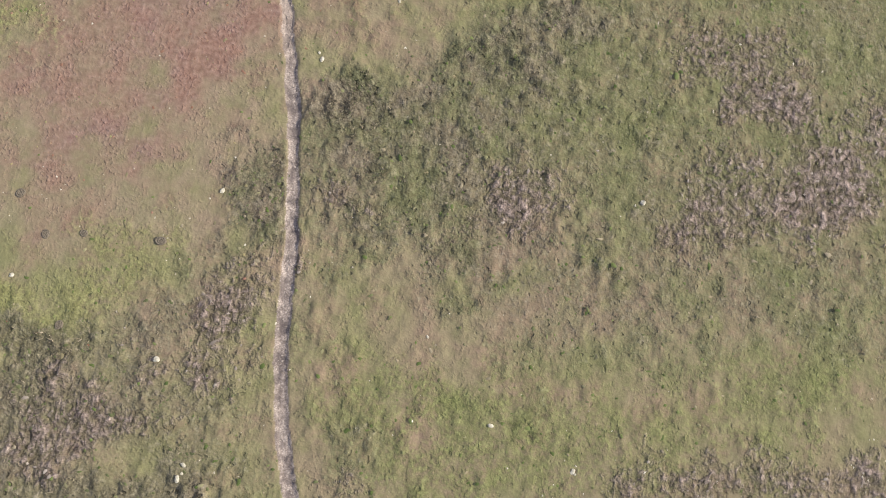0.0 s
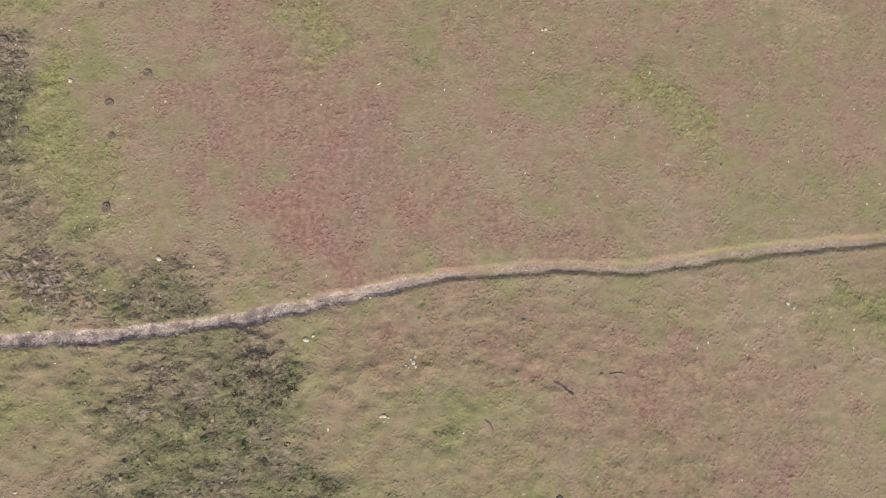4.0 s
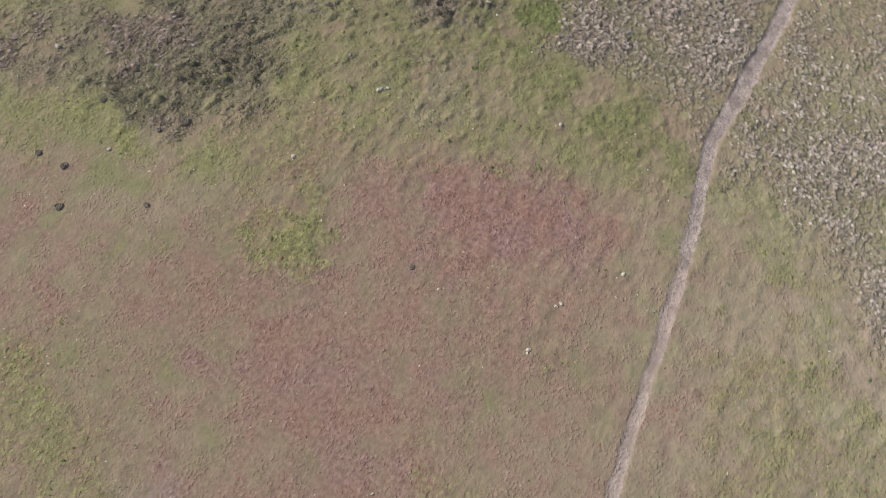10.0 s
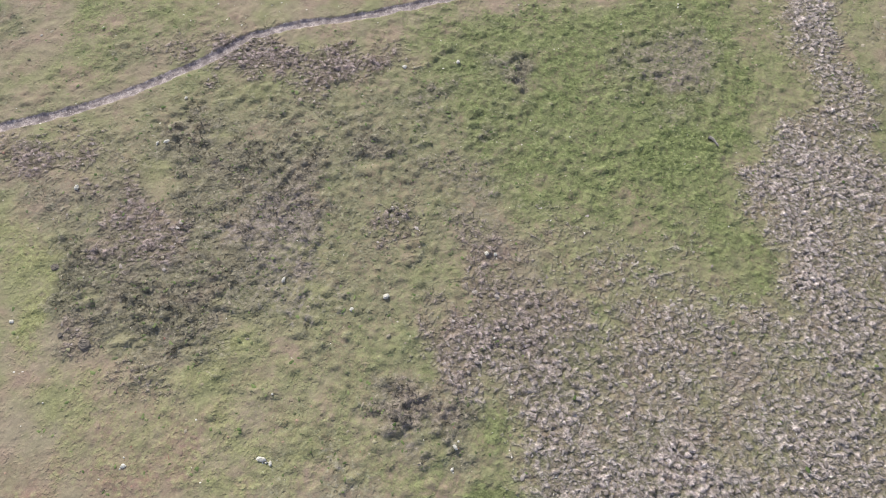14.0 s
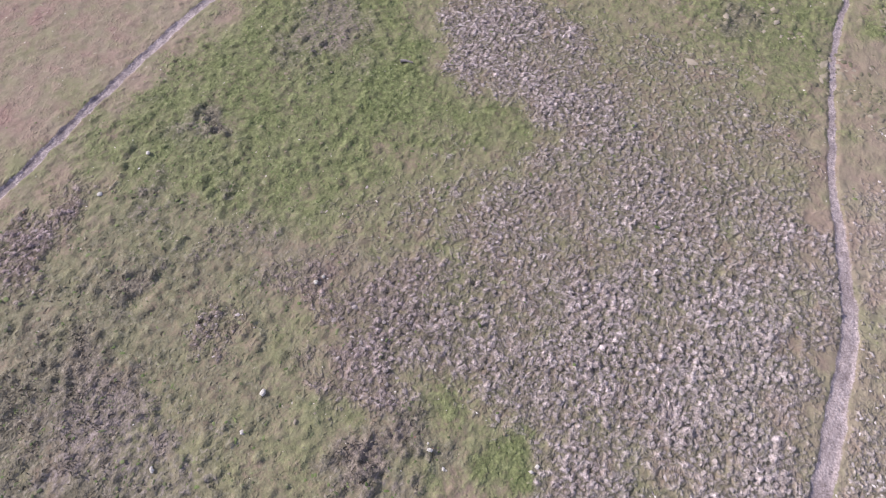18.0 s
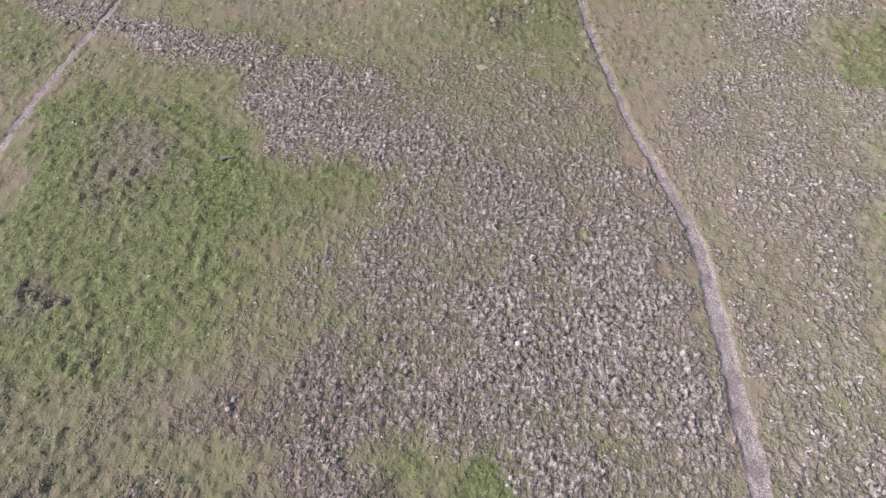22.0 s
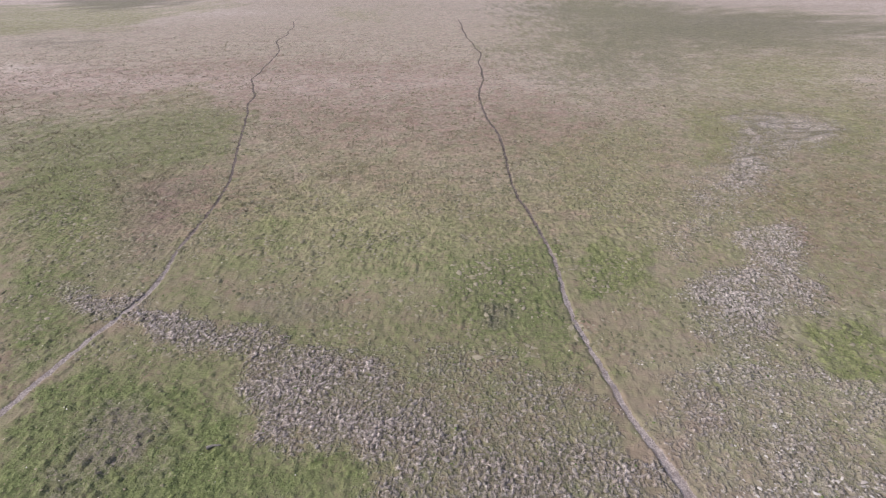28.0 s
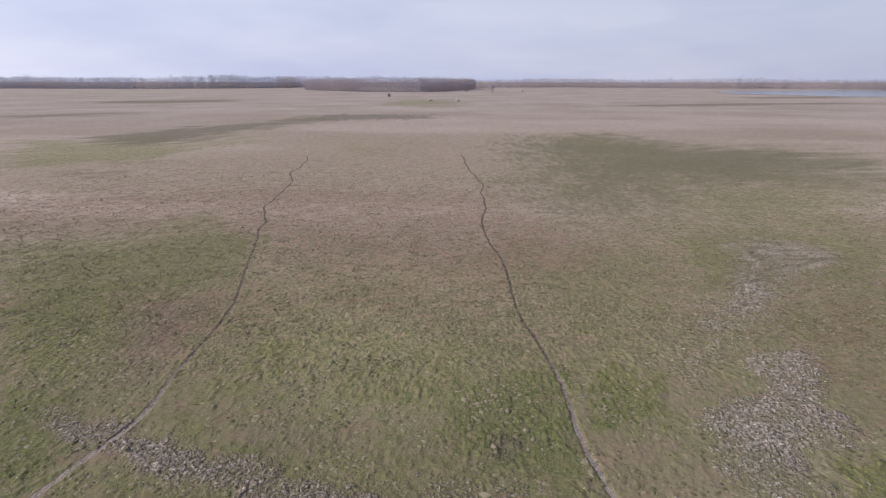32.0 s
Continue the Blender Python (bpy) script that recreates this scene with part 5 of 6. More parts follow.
def twig_material(name, stops):
    """Fine leafless twigs, stands differ in tone; translucency flattens light and shade like haze."""
    m, n, l, p = tree_of(name)
    pos = n.new("ShaderNodeNewGeometry").outputs["Position"]
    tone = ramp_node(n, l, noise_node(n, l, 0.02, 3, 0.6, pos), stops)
    l.new(tone, p.inputs["Base Color"])
    p.inputs["Roughness"].default_value, p.inputs["Specular IOR Level"].default_value = 0.95, 0.0
    through_it = n.new("ShaderNodeBsdfTranslucent")
    l.new(tone, through_it.inputs["Color"])
    both = n.new("ShaderNodeMixShader")
    both.inputs[0].default_value = 0.62
    l.new(p.outputs[0], both.inputs[1])
    l.new(through_it.outputs[0], both.inputs[2])
    l.new(both.outputs[0], n["Material Output"].inputs["Surface"])
    return m


# Lilac haze of the far woods is put into these two twig colours
HAZED_TWIGS = twig_material("hazed_twigs", [(0.36, (0.33, 0.34, 0.43)), (0.5, (0.37, 0.36, 0.425)), (0.64, (0.42, 0.38, 0.41))])
REED_HAZED_TWIGS = twig_material("reddish_hazed_twigs", [(0.36, (0.4, 0.37, 0.41)), (0.64, (0.48, 0.42, 0.43))])
DARK_TWIGS = twig_material("dark_bush_twigs", [(0.36, (0.05, 0.045, 0.04)), (0.64, (0.09, 0.08, 0.07))])


# ---- ground: one sheet to the horizon ----
def steps(a, b, first, grow, top):
    out, s = [a], first
    while out[-1] < b:
        out.append(out[-1] + s)
        s = min(s * grow, top)
    return out


def grid_mesh(name, xs, ys, z, attrs):
    nx, ny = len(xs), len(ys)
    X, Y = np.meshgrid(xs, ys)
    co = np.stack([X, Y, z], -1).reshape(-1, 3).astype(np.float32)
    i = np.arange((nx - 1) * (ny - 1))
    q = (i // (nx - 1)) * nx + i % (nx - 1)
    quads = np.stack([q, q + 1, q + nx + 1, q + nx], 1).astype(np.int32)
    me = bpy.data.meshes.new(name)
    me.vertices.add(len(co))
    me.vertices.foreach_set("co", co.ravel())
    me.loops.add(quads.size)
    me.loops.foreach_set("vertex_index", quads.ravel())
    me.polygons.add(len(quads))
    me.polygons.foreach_set("loop_start", np.arange(0, quads.size, 4, dtype=np.int32))
    me.update(calc_edges=True)
    me.polygons.foreach_set("use_smooth", np.ones(len(quads), bool))
    for key, channels in attrs.items():
        at = me.attributes.new(key, "FLOAT_COLOR", "POINT")
        buf = np.ones((len(co), 4), np.float32)
        for k, ch in enumerate(channels):
            buf[:, k] = ch.ravel()
        at.data.foreach_set("color", buf.ravel())
    return me


def bands(lo, hi, d, fine_bands):
    out = [lo]
    while out[-1] < hi:
        out.append(out[-1] + min([d] + [s for a, b, s in fine_bands if a <= out[-1] < b]))
    return out


def reach(core, lo, hi, first, grow_up, grow_down):
    up = steps(core[-1], hi, first, grow_up, 400)[1:]
    down = [2 * core[0] - v for v in steps(core[0], 2 * core[0] - lo, first, grow_down, 400)[1:]]
    return np.array(down[::-1] + core + up)


xs = reach(bands(-42, 25, 0.145, [(-36, -21, 0.11), (-21, -16.3, 0.07), (-16.3, -10, 0.09), (-10, 12.8, 0.07), (12.8, 24, 0.09)]), -4200, 4200, 0.145, 1.09, 1.09)
ys = reach(bands(-42, 38, 0.145, [(-3, 22, 0.075)]), -3000, 4800, 0.145, 1.03, 1.09)
GX, GY = np.meshgrid(xs, ys)
GC = cover(GX, GY)
me = grid_mesh("ground", xs, ys, relief(GX, GY, GC), {"cover_a": (GC["mud"], GC["rough"], GC["green"]), "cover_b": (GC["red"], GC["trail"], GC["damp"]),
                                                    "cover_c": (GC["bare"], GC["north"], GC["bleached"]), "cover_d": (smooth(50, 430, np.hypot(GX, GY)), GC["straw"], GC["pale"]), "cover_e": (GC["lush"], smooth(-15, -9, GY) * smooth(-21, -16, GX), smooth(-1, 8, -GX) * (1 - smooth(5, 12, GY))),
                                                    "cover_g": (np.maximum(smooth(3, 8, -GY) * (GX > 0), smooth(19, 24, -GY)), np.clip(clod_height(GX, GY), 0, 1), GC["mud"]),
                                                    "cover_f": (np.clip(GC["da"], -4, 4), np.clip(GC["db"], -4, 4), GC["fa"])})
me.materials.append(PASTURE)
GROUND = tagged(new("ground", me), "flat grazed pasture of short grass, mud and trodden trails", "ground", kind="structure")


# ---- scattered cover ----
def triangles_mesh(name, verts, faces, material):
    me = bpy.data.meshes.new(name)
    me.vertices.add(len(verts))
    me.vertices.foreach_set("co", verts.astype(np.float32).ravel())
    me.loops.add(faces.size)
    me.loops.foreach_set("vertex_index", faces.astype(np.int32).ravel())
    me.polygons.add(len(faces))
    me.polygons.foreach_set("loop_start", np.arange(0, faces.size, 3, dtype=np.int32))
    me.update(calc_edges=True)
    me.materials.append(material)
    return me


def spread(count, box, weight):
    """Random places within a box, kept with the chance that weight(cover) gives."""
    x = rng.uniform(box[0], box[1], count)
    y = rng.uniform(box[2], box[3], count)
    c = cover(x, y)
    keep = rng.uniform(0, 1, count) < weight(c, x, y)
    c = {k: v[keep] for k, v in c.items()}
    x, y = x[keep], y[keep]
    return x, y, relief(x, y, c), c


def tufts(name, label, count, box, weight, height, width, lean, blades, material):
    x, y, z, c = spread(count, box, weight)
    n = len(x)
    size = rng.uniform(0.6, 1.4, n)
    x, y, z, size = (np.repeat(v, blades) for v in (x, y, z, size))
    m = len(x)
    ang, turn = rng.uniform(0, 2 * np.pi, m), rng.uniform(0, 2 * np.pi, m)
    h = height * size * rng.uniform(0.6, 1.3, m)
    off = rng.uniform(0, 0.9, m) * width * 4
    bx, by = x + np.cos(ang) * off, y + np.sin(ang) * off
    w = width * rng.uniform(0.6, 1.3, m)
    out = lean * h * rng.uniform(0.3, 1.5, m)
    px, py = np.cos(turn) * w / 2, np.sin(turn) * w / 2
    v = np.empty((m, 3, 3))
    v[:, 0] = np.stack([bx - px, by - py, z - 0.02], 1)
    v[:, 1] = np.stack([bx + px, by + py, z - 0.02], 1)
    v[:, 2] = np.stack([bx + np.cos(ang) * out, by + np.sin(ang) * out, z + h], 1)
    me = triangles_mesh(name, v.reshape(-1, 3), np.arange(m * 3).reshape(-1, 3), material)
    tagged(new(name, me), label, "grass", kind="stuff")


CORE = (-42, 26, -42, 38)
tufts("field_tussocks", "scattered brownish grass tussocks across the open field", 150000, (-75, 75, 36, 130),
      lambda c, x, y: np.clip(55 / y, 0, 1) ** 2 * 0.6 * (1 - c["trail"]) * (1 - c["damp"]) * (np.abs(x) < 0.9 * y + 6) * smooth(0.4, 0.62, fbm(x, y, 1.6, 19)), 0.12, 0.07, 0.9, 4, BLADE_FIELD)


def clods(name, label, count, box, weight, low, high, material, kind_of="mud"):
    """Flat broken lumps, half sunk: an uneven ring and an off-centre top ridge."""
    x, y, z, c = spread(count, box, weight)
    n, ring = len(x), 6
    r = rng.uniform(low, high, n) * rng.uniform(0.5, 1.0, n)
    long, turn = rng.uniform(0.9, 1.9, n), rng.uniform(0, np.pi, n)
    v = np.empty((n, ring + 2, 3))

    def put(k, u, w, h):
        v[:, k, 0] = x + u * np.cos(turn) - w * np.sin(turn)
        v[:, k, 1] = y + u * np.sin(turn) + w * np.cos(turn)
        v[:, k, 2] = z + h

    for k in range(ring):
        a = 2 * np.pi * k / ring + rng.uniform(-0.35, 0.35, n)
        jit = rng.uniform(0.6, 1.25, n) * r
        put(k, np.cos(a) * jit * long, np.sin(a) * jit, -0.12 * r)
    for k, side in ((ring, 1), (ring + 1, -1)):
        put(k, side * r * long * rng.uniform(0.1, 0.5, n), r * rng.uniform(-0.3, 0.3, n), r * rng.uniform(0.16, 0.42, n))
    f = np.array([(0, 1, ring), (1, 2, ring), (2, ring + 1, ring), (2, 3, ring + 1), (3, 4, ring + 1), (4, 5, ring + 1), (5, ring, ring + 1), (5, 0, ring)])
    f = (f[None] + (np.arange(n) * (ring + 2))[:, None, None]).reshape(-1, 3)
    me = triangles_mesh(name, v.reshape(-1, 3), f, material)
    me.polygons.foreach_set("use_smooth", np.ones(len(f), bool))
    tagged(new(name, me), label, kind_of, kind="stuff")


CRUMB = blade_material("trail_earth", [(0.0, (0.13, 0.103, 0.088)), (0.5, (0.24, 0.197, 0.172)), (1.0, (0.37, 0.313, 0.275))], 0.95)
HUMMOCK = blade_material("hummock_turf", [(0.0, (0.1, 0.093, 0.051)), (0.4, (0.16, 0.14, 0.083)), (0.75, (0.215, 0.183, 0.12)), (1.0, (0.28, 0.236, 0.165))], 0.95)
CHIP = blade_material("pale_chips", [(0.0, (0.34, 0.29, 0.22)), (1.0, (0.62, 0.57, 0.47))], 0.9)
BLADE_WEED = blade_material("dry_weed_stalks", [(0.0, (0.09, 0.082, 0.05)), (0.45, (0.145, 0.122, 0.082)), (0.8, (0.205, 0.168, 0.122)), (1.0, (0.3, 0.25, 0.18))])
tufts("weed_clumps", "dark brown tangled dead weeds standing in the grass", 42000, (-30, 6, -24, 28),
      lambda c, x, y: smooth(0.4, 0.85, c["rough"]) * (1 - c["trail"]) * (1 - c["mud"]) * (x > -21.5) * smooth(0.4, 0.6, fbm(x, y, 1.0, 15)), 0.075, 0.05, 1.2, 6, BLADE_WEED)
clods("rough_grass", "dark tangled grass tussocks with straw-coloured stalks", 200000, (-42, 7, -32, 29),
      lambda c, x, y: 0.5 * c["rough"] * (1 - c["trail"]) * (0.5 + 0.5 * smooth(-20, -16, x)) * smooth(0.4, 0.62, fbm(x, y, 0.8, 7)), 0.03, 0.08, BLADE_ROUGH, "grass")
clods("green_grass", "short bright green pasture grass in clumps", 110000, CORE,
      lambda c, x, y: np.clip(0.5 * c["green"] + 0.1 * c["rough"], 0, 1) * (1 - c["trail"]) * (1 - 0.7 * c["mud"]) * smooth(0.4, 0.62, fbm(x, y, 0.9, 9)), 0.035, 0.09, BLADE_GREEN, "grass")
clods("dry_grass", "short grazed dry brownish grass clumps", 130000, CORE,
      lambda c, x, y: (1 - 0.9 * c["mud"]) * (1 - c["trail"]) * (1 - 0.5 * c["green"]) * 0.095 * smooth(0.36, 0.6, fbm(x, y, 1.1, 21)), 0.025, 0.075, BLADE_DRY, "grass")
clods("red_herbs", "low reddish-brown herb clumps between the grass", 70000, (-20, 26, -42, 2),
      lambda c, x, y: 0.18 * c["red"] * (1 - c["trail"]) * smooth(0.36, 0.6, fbm(x, y, 1.3, 25)), 0.025, 0.07, BLADE_RED, "herbs")
clods("mud_clods", "dried grey-brown mud clods left by hooves", 130000, (-16, 26, -6, 36),
      lambda c, x, y: smooth(0.15, 1.0, c["mud"] + 0.5 * (fbm(x, y, 0.8, 77) - 0.5)) * (1 - c["trail"]) * (1 - 0.6 * c["pale"]) * 0.2, 0.03, 0.085, CLOD)
clods("mud_clods", "dried mud clods among dark trodden weeds", 60000, (-42, -8, -27, 2),
      lambda c, x, y: smooth(0.15, 1.0, c["mud"] + 0.5 * (fbm(x, y, 0.8, 77) - 0.5)) * (1 - c["trail"]) * 0.15, 0.03, 0.08, CLOD)
clods("mud_clods", "dried mud clods across a trodden crossing", 12000, (-30, -10, 18, 30),
      lambda c, x, y: smooth(0.15, 1.0, c["mud"]) * (1 - c["trail"]) * 0.25, 0.04, 0.1, CLOD)
clods("pale_clods", "pale sun-bleached clods standing out of trodden turf", 60000, (9.5, 30, -9, 40),
      lambda c, x, y: (0.3 + 0.35 * (1 - smooth(6, 12, y))) * smooth(0.1, 0.8, c["mud"]) * (0.2 + 0.8 * c["pale"]) * (1 - c["trail"]) * smooth(0.3, 0.55, fbm(x, y, 1.4, 79)), 0.035, 0.1, PALE_CLOD)
clods("mud_clods", "dried pale mud clods in a trodden hollow", 16000, (18, 44, 34, 61),
      lambda c, x, y: c["mud"] * 0.6, 0.06, 0.15, CLOD)
clods("trail_crumbs", "crumbled dry earth along the trodden cattle trails", 130000, (-21.5, 13, -42, 34),
      lambda c, x, y: c["trail"] * (1 - c["north"]) * (1 - 0.9 * smooth(1, 6, -y) * (x > 0)) * smooth(-27, -18, y), 0.02, 0.05, CRUMB)
clods("turf_hummocks", "low uneven hummocks of dry turf across the field", 150000, (-70, 70, 20, 110),
      lambda c, x, y: np.clip(40 / np.maximum(y, 1), 0, 1) ** 1.5 * (np.abs(x) < 0.9 * y + 8) * (1 - c["trail"]) * (1 - c["mud"]) * smooth(0.40, 0.6, fbm(x, y, 2.0, 87)), 0.08, 0.21, HUMMOCK, "grass")
clods("pale_chips", "tiny pale bits of straw and shell on the grazed turf", 9000, (-42, 26, -42, 30),
      lambda c, x, y: (1 - c["rough"]) * (1 - c["trail"]) * (0.15 + 0.85 * smooth(0.5, 0.7, fbm(x, y, 2.4, 89))), 0.015, 0.045, CHIP)


# ---- things on the pasture ----
def part(name, bm, material, parent=None, label=""):
    me = bpy.data.meshes.new(name)
    bm.to_mesh(me)
    bm.free()
    me.materials.append(material)
    ob = new(name, me)
    if parent is not None:
        ob.parent = parent
    if label:
        ob["label"] = label
    return ob


def ground_z(x, y):
    ax, ay = np.array([float(x)]), np.array([float(y)])
    return float(relief(ax, ay, cover(ax, ay))[0])


def dung_bm(radius, seed):
    r = random.Random(seed)
    bm = bmesh.new()
    rings = [(1.0, 0.0), (0.96, 0.14), (0.78, 0.26), (0.62, 0.16), (0.45, 0.27), (0.22, 0.2)]
    seg, rows = 16, []
    lobes = [r.uniform(0.82, 1.18) for _ in range(seg)]
    for k, (sc, h) in enumerate(rings):
        row = []
        for i in range(seg):
            a = 2 * math.pi * i / seg
            rad = radius * sc * (0.5 * lobes[i] + 0.25 * lobes[i - 1] + 0.25 * lobes[(i + 1) % seg])
            row.append(bm.verts.new((rad * math.cos(a), rad * math.sin(a) * 0.86, radius * h * r.uniform(0.75, 1.25) - (0.03 if k == 0 else 0))))
        rows.append(row)
    top = bm.verts.new((0, 0, radius * 0.26))
    for a, b in zip(rows, rows[1:]):
        for i in range(seg):
            bm.faces.new((a[i], a[(i + 1) % seg], b[(i + 1) % seg], b[i]))
    for i in range(seg):
        bm.faces.new((rows[-1][i], rows[-1][(i + 1) % seg], top))
    return bm


def dung_pat(x, y, radius, seed):
    ob = part("dung_pat", dung_bm(radius, seed), DUNG)
    ob.matrix_basis = pose(x, y, ground_z(x, y) + 0.01, 0, 0, seed * 47 % 360)
    tagged(ob, "dark crusted dung pat lying on short grass", "dung pat", "dung pats on the pasture")


for k, (x, y, r) in enumerate([(-9.6, -15.3, 0.17), (-10.6, -14.0, 0.15), (-11.8, -14.1, 0.14), (-14.3, -14.0, 0.19), (-11.4, -11.1, 0.15),
                               (-5.5, -23.8, 0.2), (-5.15, -23.6, 0.12), (3.0, -20.5, 0.17), (-8.1, -10.2, 0.22), (1.4, -31.1, 0.15), (1.0, -31.6, 0.13),
                               (-24.3, -28.3, 0.16), (2.4, -10.5, 0.11), (-8.7, -11.0, 0.1), (-7.0, -13.6, 0.12)]):
    dung_pat(x, y, r, k + 1)


def stone_bm(size, seed):
    bm = bmesh.new()
    bmesh.ops.create_icosphere(bm, subdivisions=2, radius=size)
    r = random.Random(seed)
    sx, sy, sz = r.uniform(0.9, 1.4), r.uniform(0.7, 1.0), r.uniform(0.4, 0.7)
    for v in bm.verts:
        k = 1 + 0.32 * noise.noise(v.co * (1.7 / size) + Vector((seed, 0, 0)))
        v.co = Vector((v.co.x * sx * k, v.co.y * sy * k, v.co.z * sz * k))
    return bm


def pale_stones(x, y, size, count, seed, label="pale weathered stone lying in the grass"):
    r = random.Random(seed)
    size *= 0.78
    for k in range(count):
        d = 0 if k == 0 else r.uniform(1.4, 3.6) * size
        a = r.uniform(0, 6.28)
        s = size * (1 if k == 0 else r.uniform(0.35, 0.8))
        px, py = x + d * math.cos(a), y + d * math.sin(a)
        ob = part("stone", stone_bm(s, seed * 7 + k), STONE)
        ob.matrix_basis = pose(px, py, ground_z(px, py) + 0.25 * s, r.uniform(-12, 12), r.uniform(-12, 12), r.uniform(0, 360))
        tagged(ob, label, "stone", "pale stones on the pasture")


STONES = [(-30.2, -16.3, 0.13, 2), (-16.1, -15.8, 0.12, 1), (-14.6, -10.2, 0.13, 1), (-15.7, -6.6, 0.13, 2), (-19.9, -24.0, 0.1, 6),
          (-21.5, -23.0, 0.08, 6), (-27.1, -29.1, 0.11, 4), (-19.0, -20.6, 0.1, 2), (-25.4, -8.7, 0.1, 1), (-28.1, -7.4, 0.1, 3),
          (-4.6, -24.9, 0.11, 1), (-8.9, -29.1, 0.08, 2), (-18.7, -36.0, 0.07, 1), (-9.7, -28.6, 0.06, 1), (2.2, -29.6, 0.1, 1),
          (4.1, -29.4, 0.08, 5), (8.9, -33.0, 0.08, 6), (8.5, -23.4, 0.1, 7), (2.7, -19.3, 0.07, 1), (-1.4, -22.7, 0.08, 1)]
STONES += [(12.3, -24.8, 0.11, 3), (14.9, -25.3, 0.07, 1), (5.3, -17.3, 0.06, 2), (7.3, -10.9, 0.1, 2), (-3.7, -9.2, 0.1, 3),
           (-9.7, -12.6, 0.09, 1), (20.9, -15.9, 0.1, 2), (-0.5, -22.6, 0.08, 1), (-2.6, -5.0, 0.14, 3), (-16.2, 6.0, 0.14, 1),
           (-6.7, 0.2, 0.12, 1), (-8.4, -3.2, 0.11, 1), (-17.7, -5.6, 0.1, 1), (-15.8, -7.0, 0.1, 1), (-4.5, -4.3, 0.06, 1),
           (-1.1, 1.0, 0.09, 2), (4.2, -2.6, 0.1, 2), (8.9, -6.8, 0.1, 2)]
STONES += [(7.5, -8.9, 0.09, 3), (2.0, 2.0, 0.1, 2), (-6.6, -1.1, 0.1, 1), (-16.7, 3.7, 0.13, 1), (-0.5, 0.7, 0.08, 2), (10.5, -27.7, 0.06, 1),
           (-23.2, -11.4, 0.06, 1), (-7.2, 4.2, 0.12, 2)]
for k, (x, y, s, c) in enumerate(STONES):
    pale_stones(x, y, s, c, k + 3)


def stick(x, y, turn, length, thick, seed):
    bm = bmesh.new()
    r = random.Random(seed)
    rows, seg = [], 7
    for i in range(6):
        u = i / 5
        c = Vector(((u - 0.5) * length, 0.06 * length * math.sin(u * 5 + seed), thick * (0.7 + 0.3 * math.sin(3 * u))))
        rad = thick * (1 - 0.55 * u) * r.uniform(0.85, 1.15)
        rows.append([bm.verts.new(c + Vector((0, rad * math.cos(a), rad * math.sin(a)))) for a in (6.283 * k / seg for k in range(seg))])
    for a, b in zip(rows, rows[1:]):
        for i in range(seg):
            bm.faces.new((a[i], a[(i + 1) % seg], b[(i + 1) % seg], b[i]))
    bm.faces.new(rows[0][::-1])
    bm.faces.new(rows[-1])
    ob = part("stick", bm, WOODGREY)
    ob.matrix_basis = pose(x, y, ground_z(x, y), 0, 0, turn)
    tagged(ob, "grey weathered driftwood stick lying on the grass", "stick", "driftwood sticks")


for k, (x, y, a, n, th) in enumerate([(-9.2, 14.8, 20, 0.55, 0.07), (-21.0, -28.7, 60, 0.7, 0.03), (-22.0, -26.3, 30, 0.5, 0.03), (-20.6, -30.4, 80, 0.5, 0.02)]):
    stick(x, y, a, n, th, k)


# ---- distance: water, woods, single trees ----
def water_material():
    m, n, l, p = tree_of("flood_water")
    p.inputs["Base Color"].default_value = (0.05, 0.06, 0.07, 1)
    p.inputs["Roughness"].default_value = 0.12
    co = n.new("ShaderNodeTexCoord").outputs["Object"]
    bump_node(n, l, noise_node(n, l, 0.6, 3, 0.6, co), 0.2, 0.1, p)
    return m


bm = bmesh.new()
shore = [(405, 760), (415, 850), (470, 945), (580, 1000), (840, 1062), (1100, 1090), (1500, 1000), (1400, 700), (800, 560), (498, 630), (454, 635), (430, 700)]
lower = [bm.verts.new((x, y, -0.6)) for x, y in shore]
upper = [bm.verts.new((x, y, 0.25)) for x, y in shore]
bm.faces.new(upper)
for i in range(len(shore)):
    q = (i + 1) % len(shore)
    bm.faces.new((lower[i], lower[q], upper[q], upper[i]))
tagged(part("water", bm, water_material()), "shallow pale flood water at the edge of the field", "water", kind="structure")


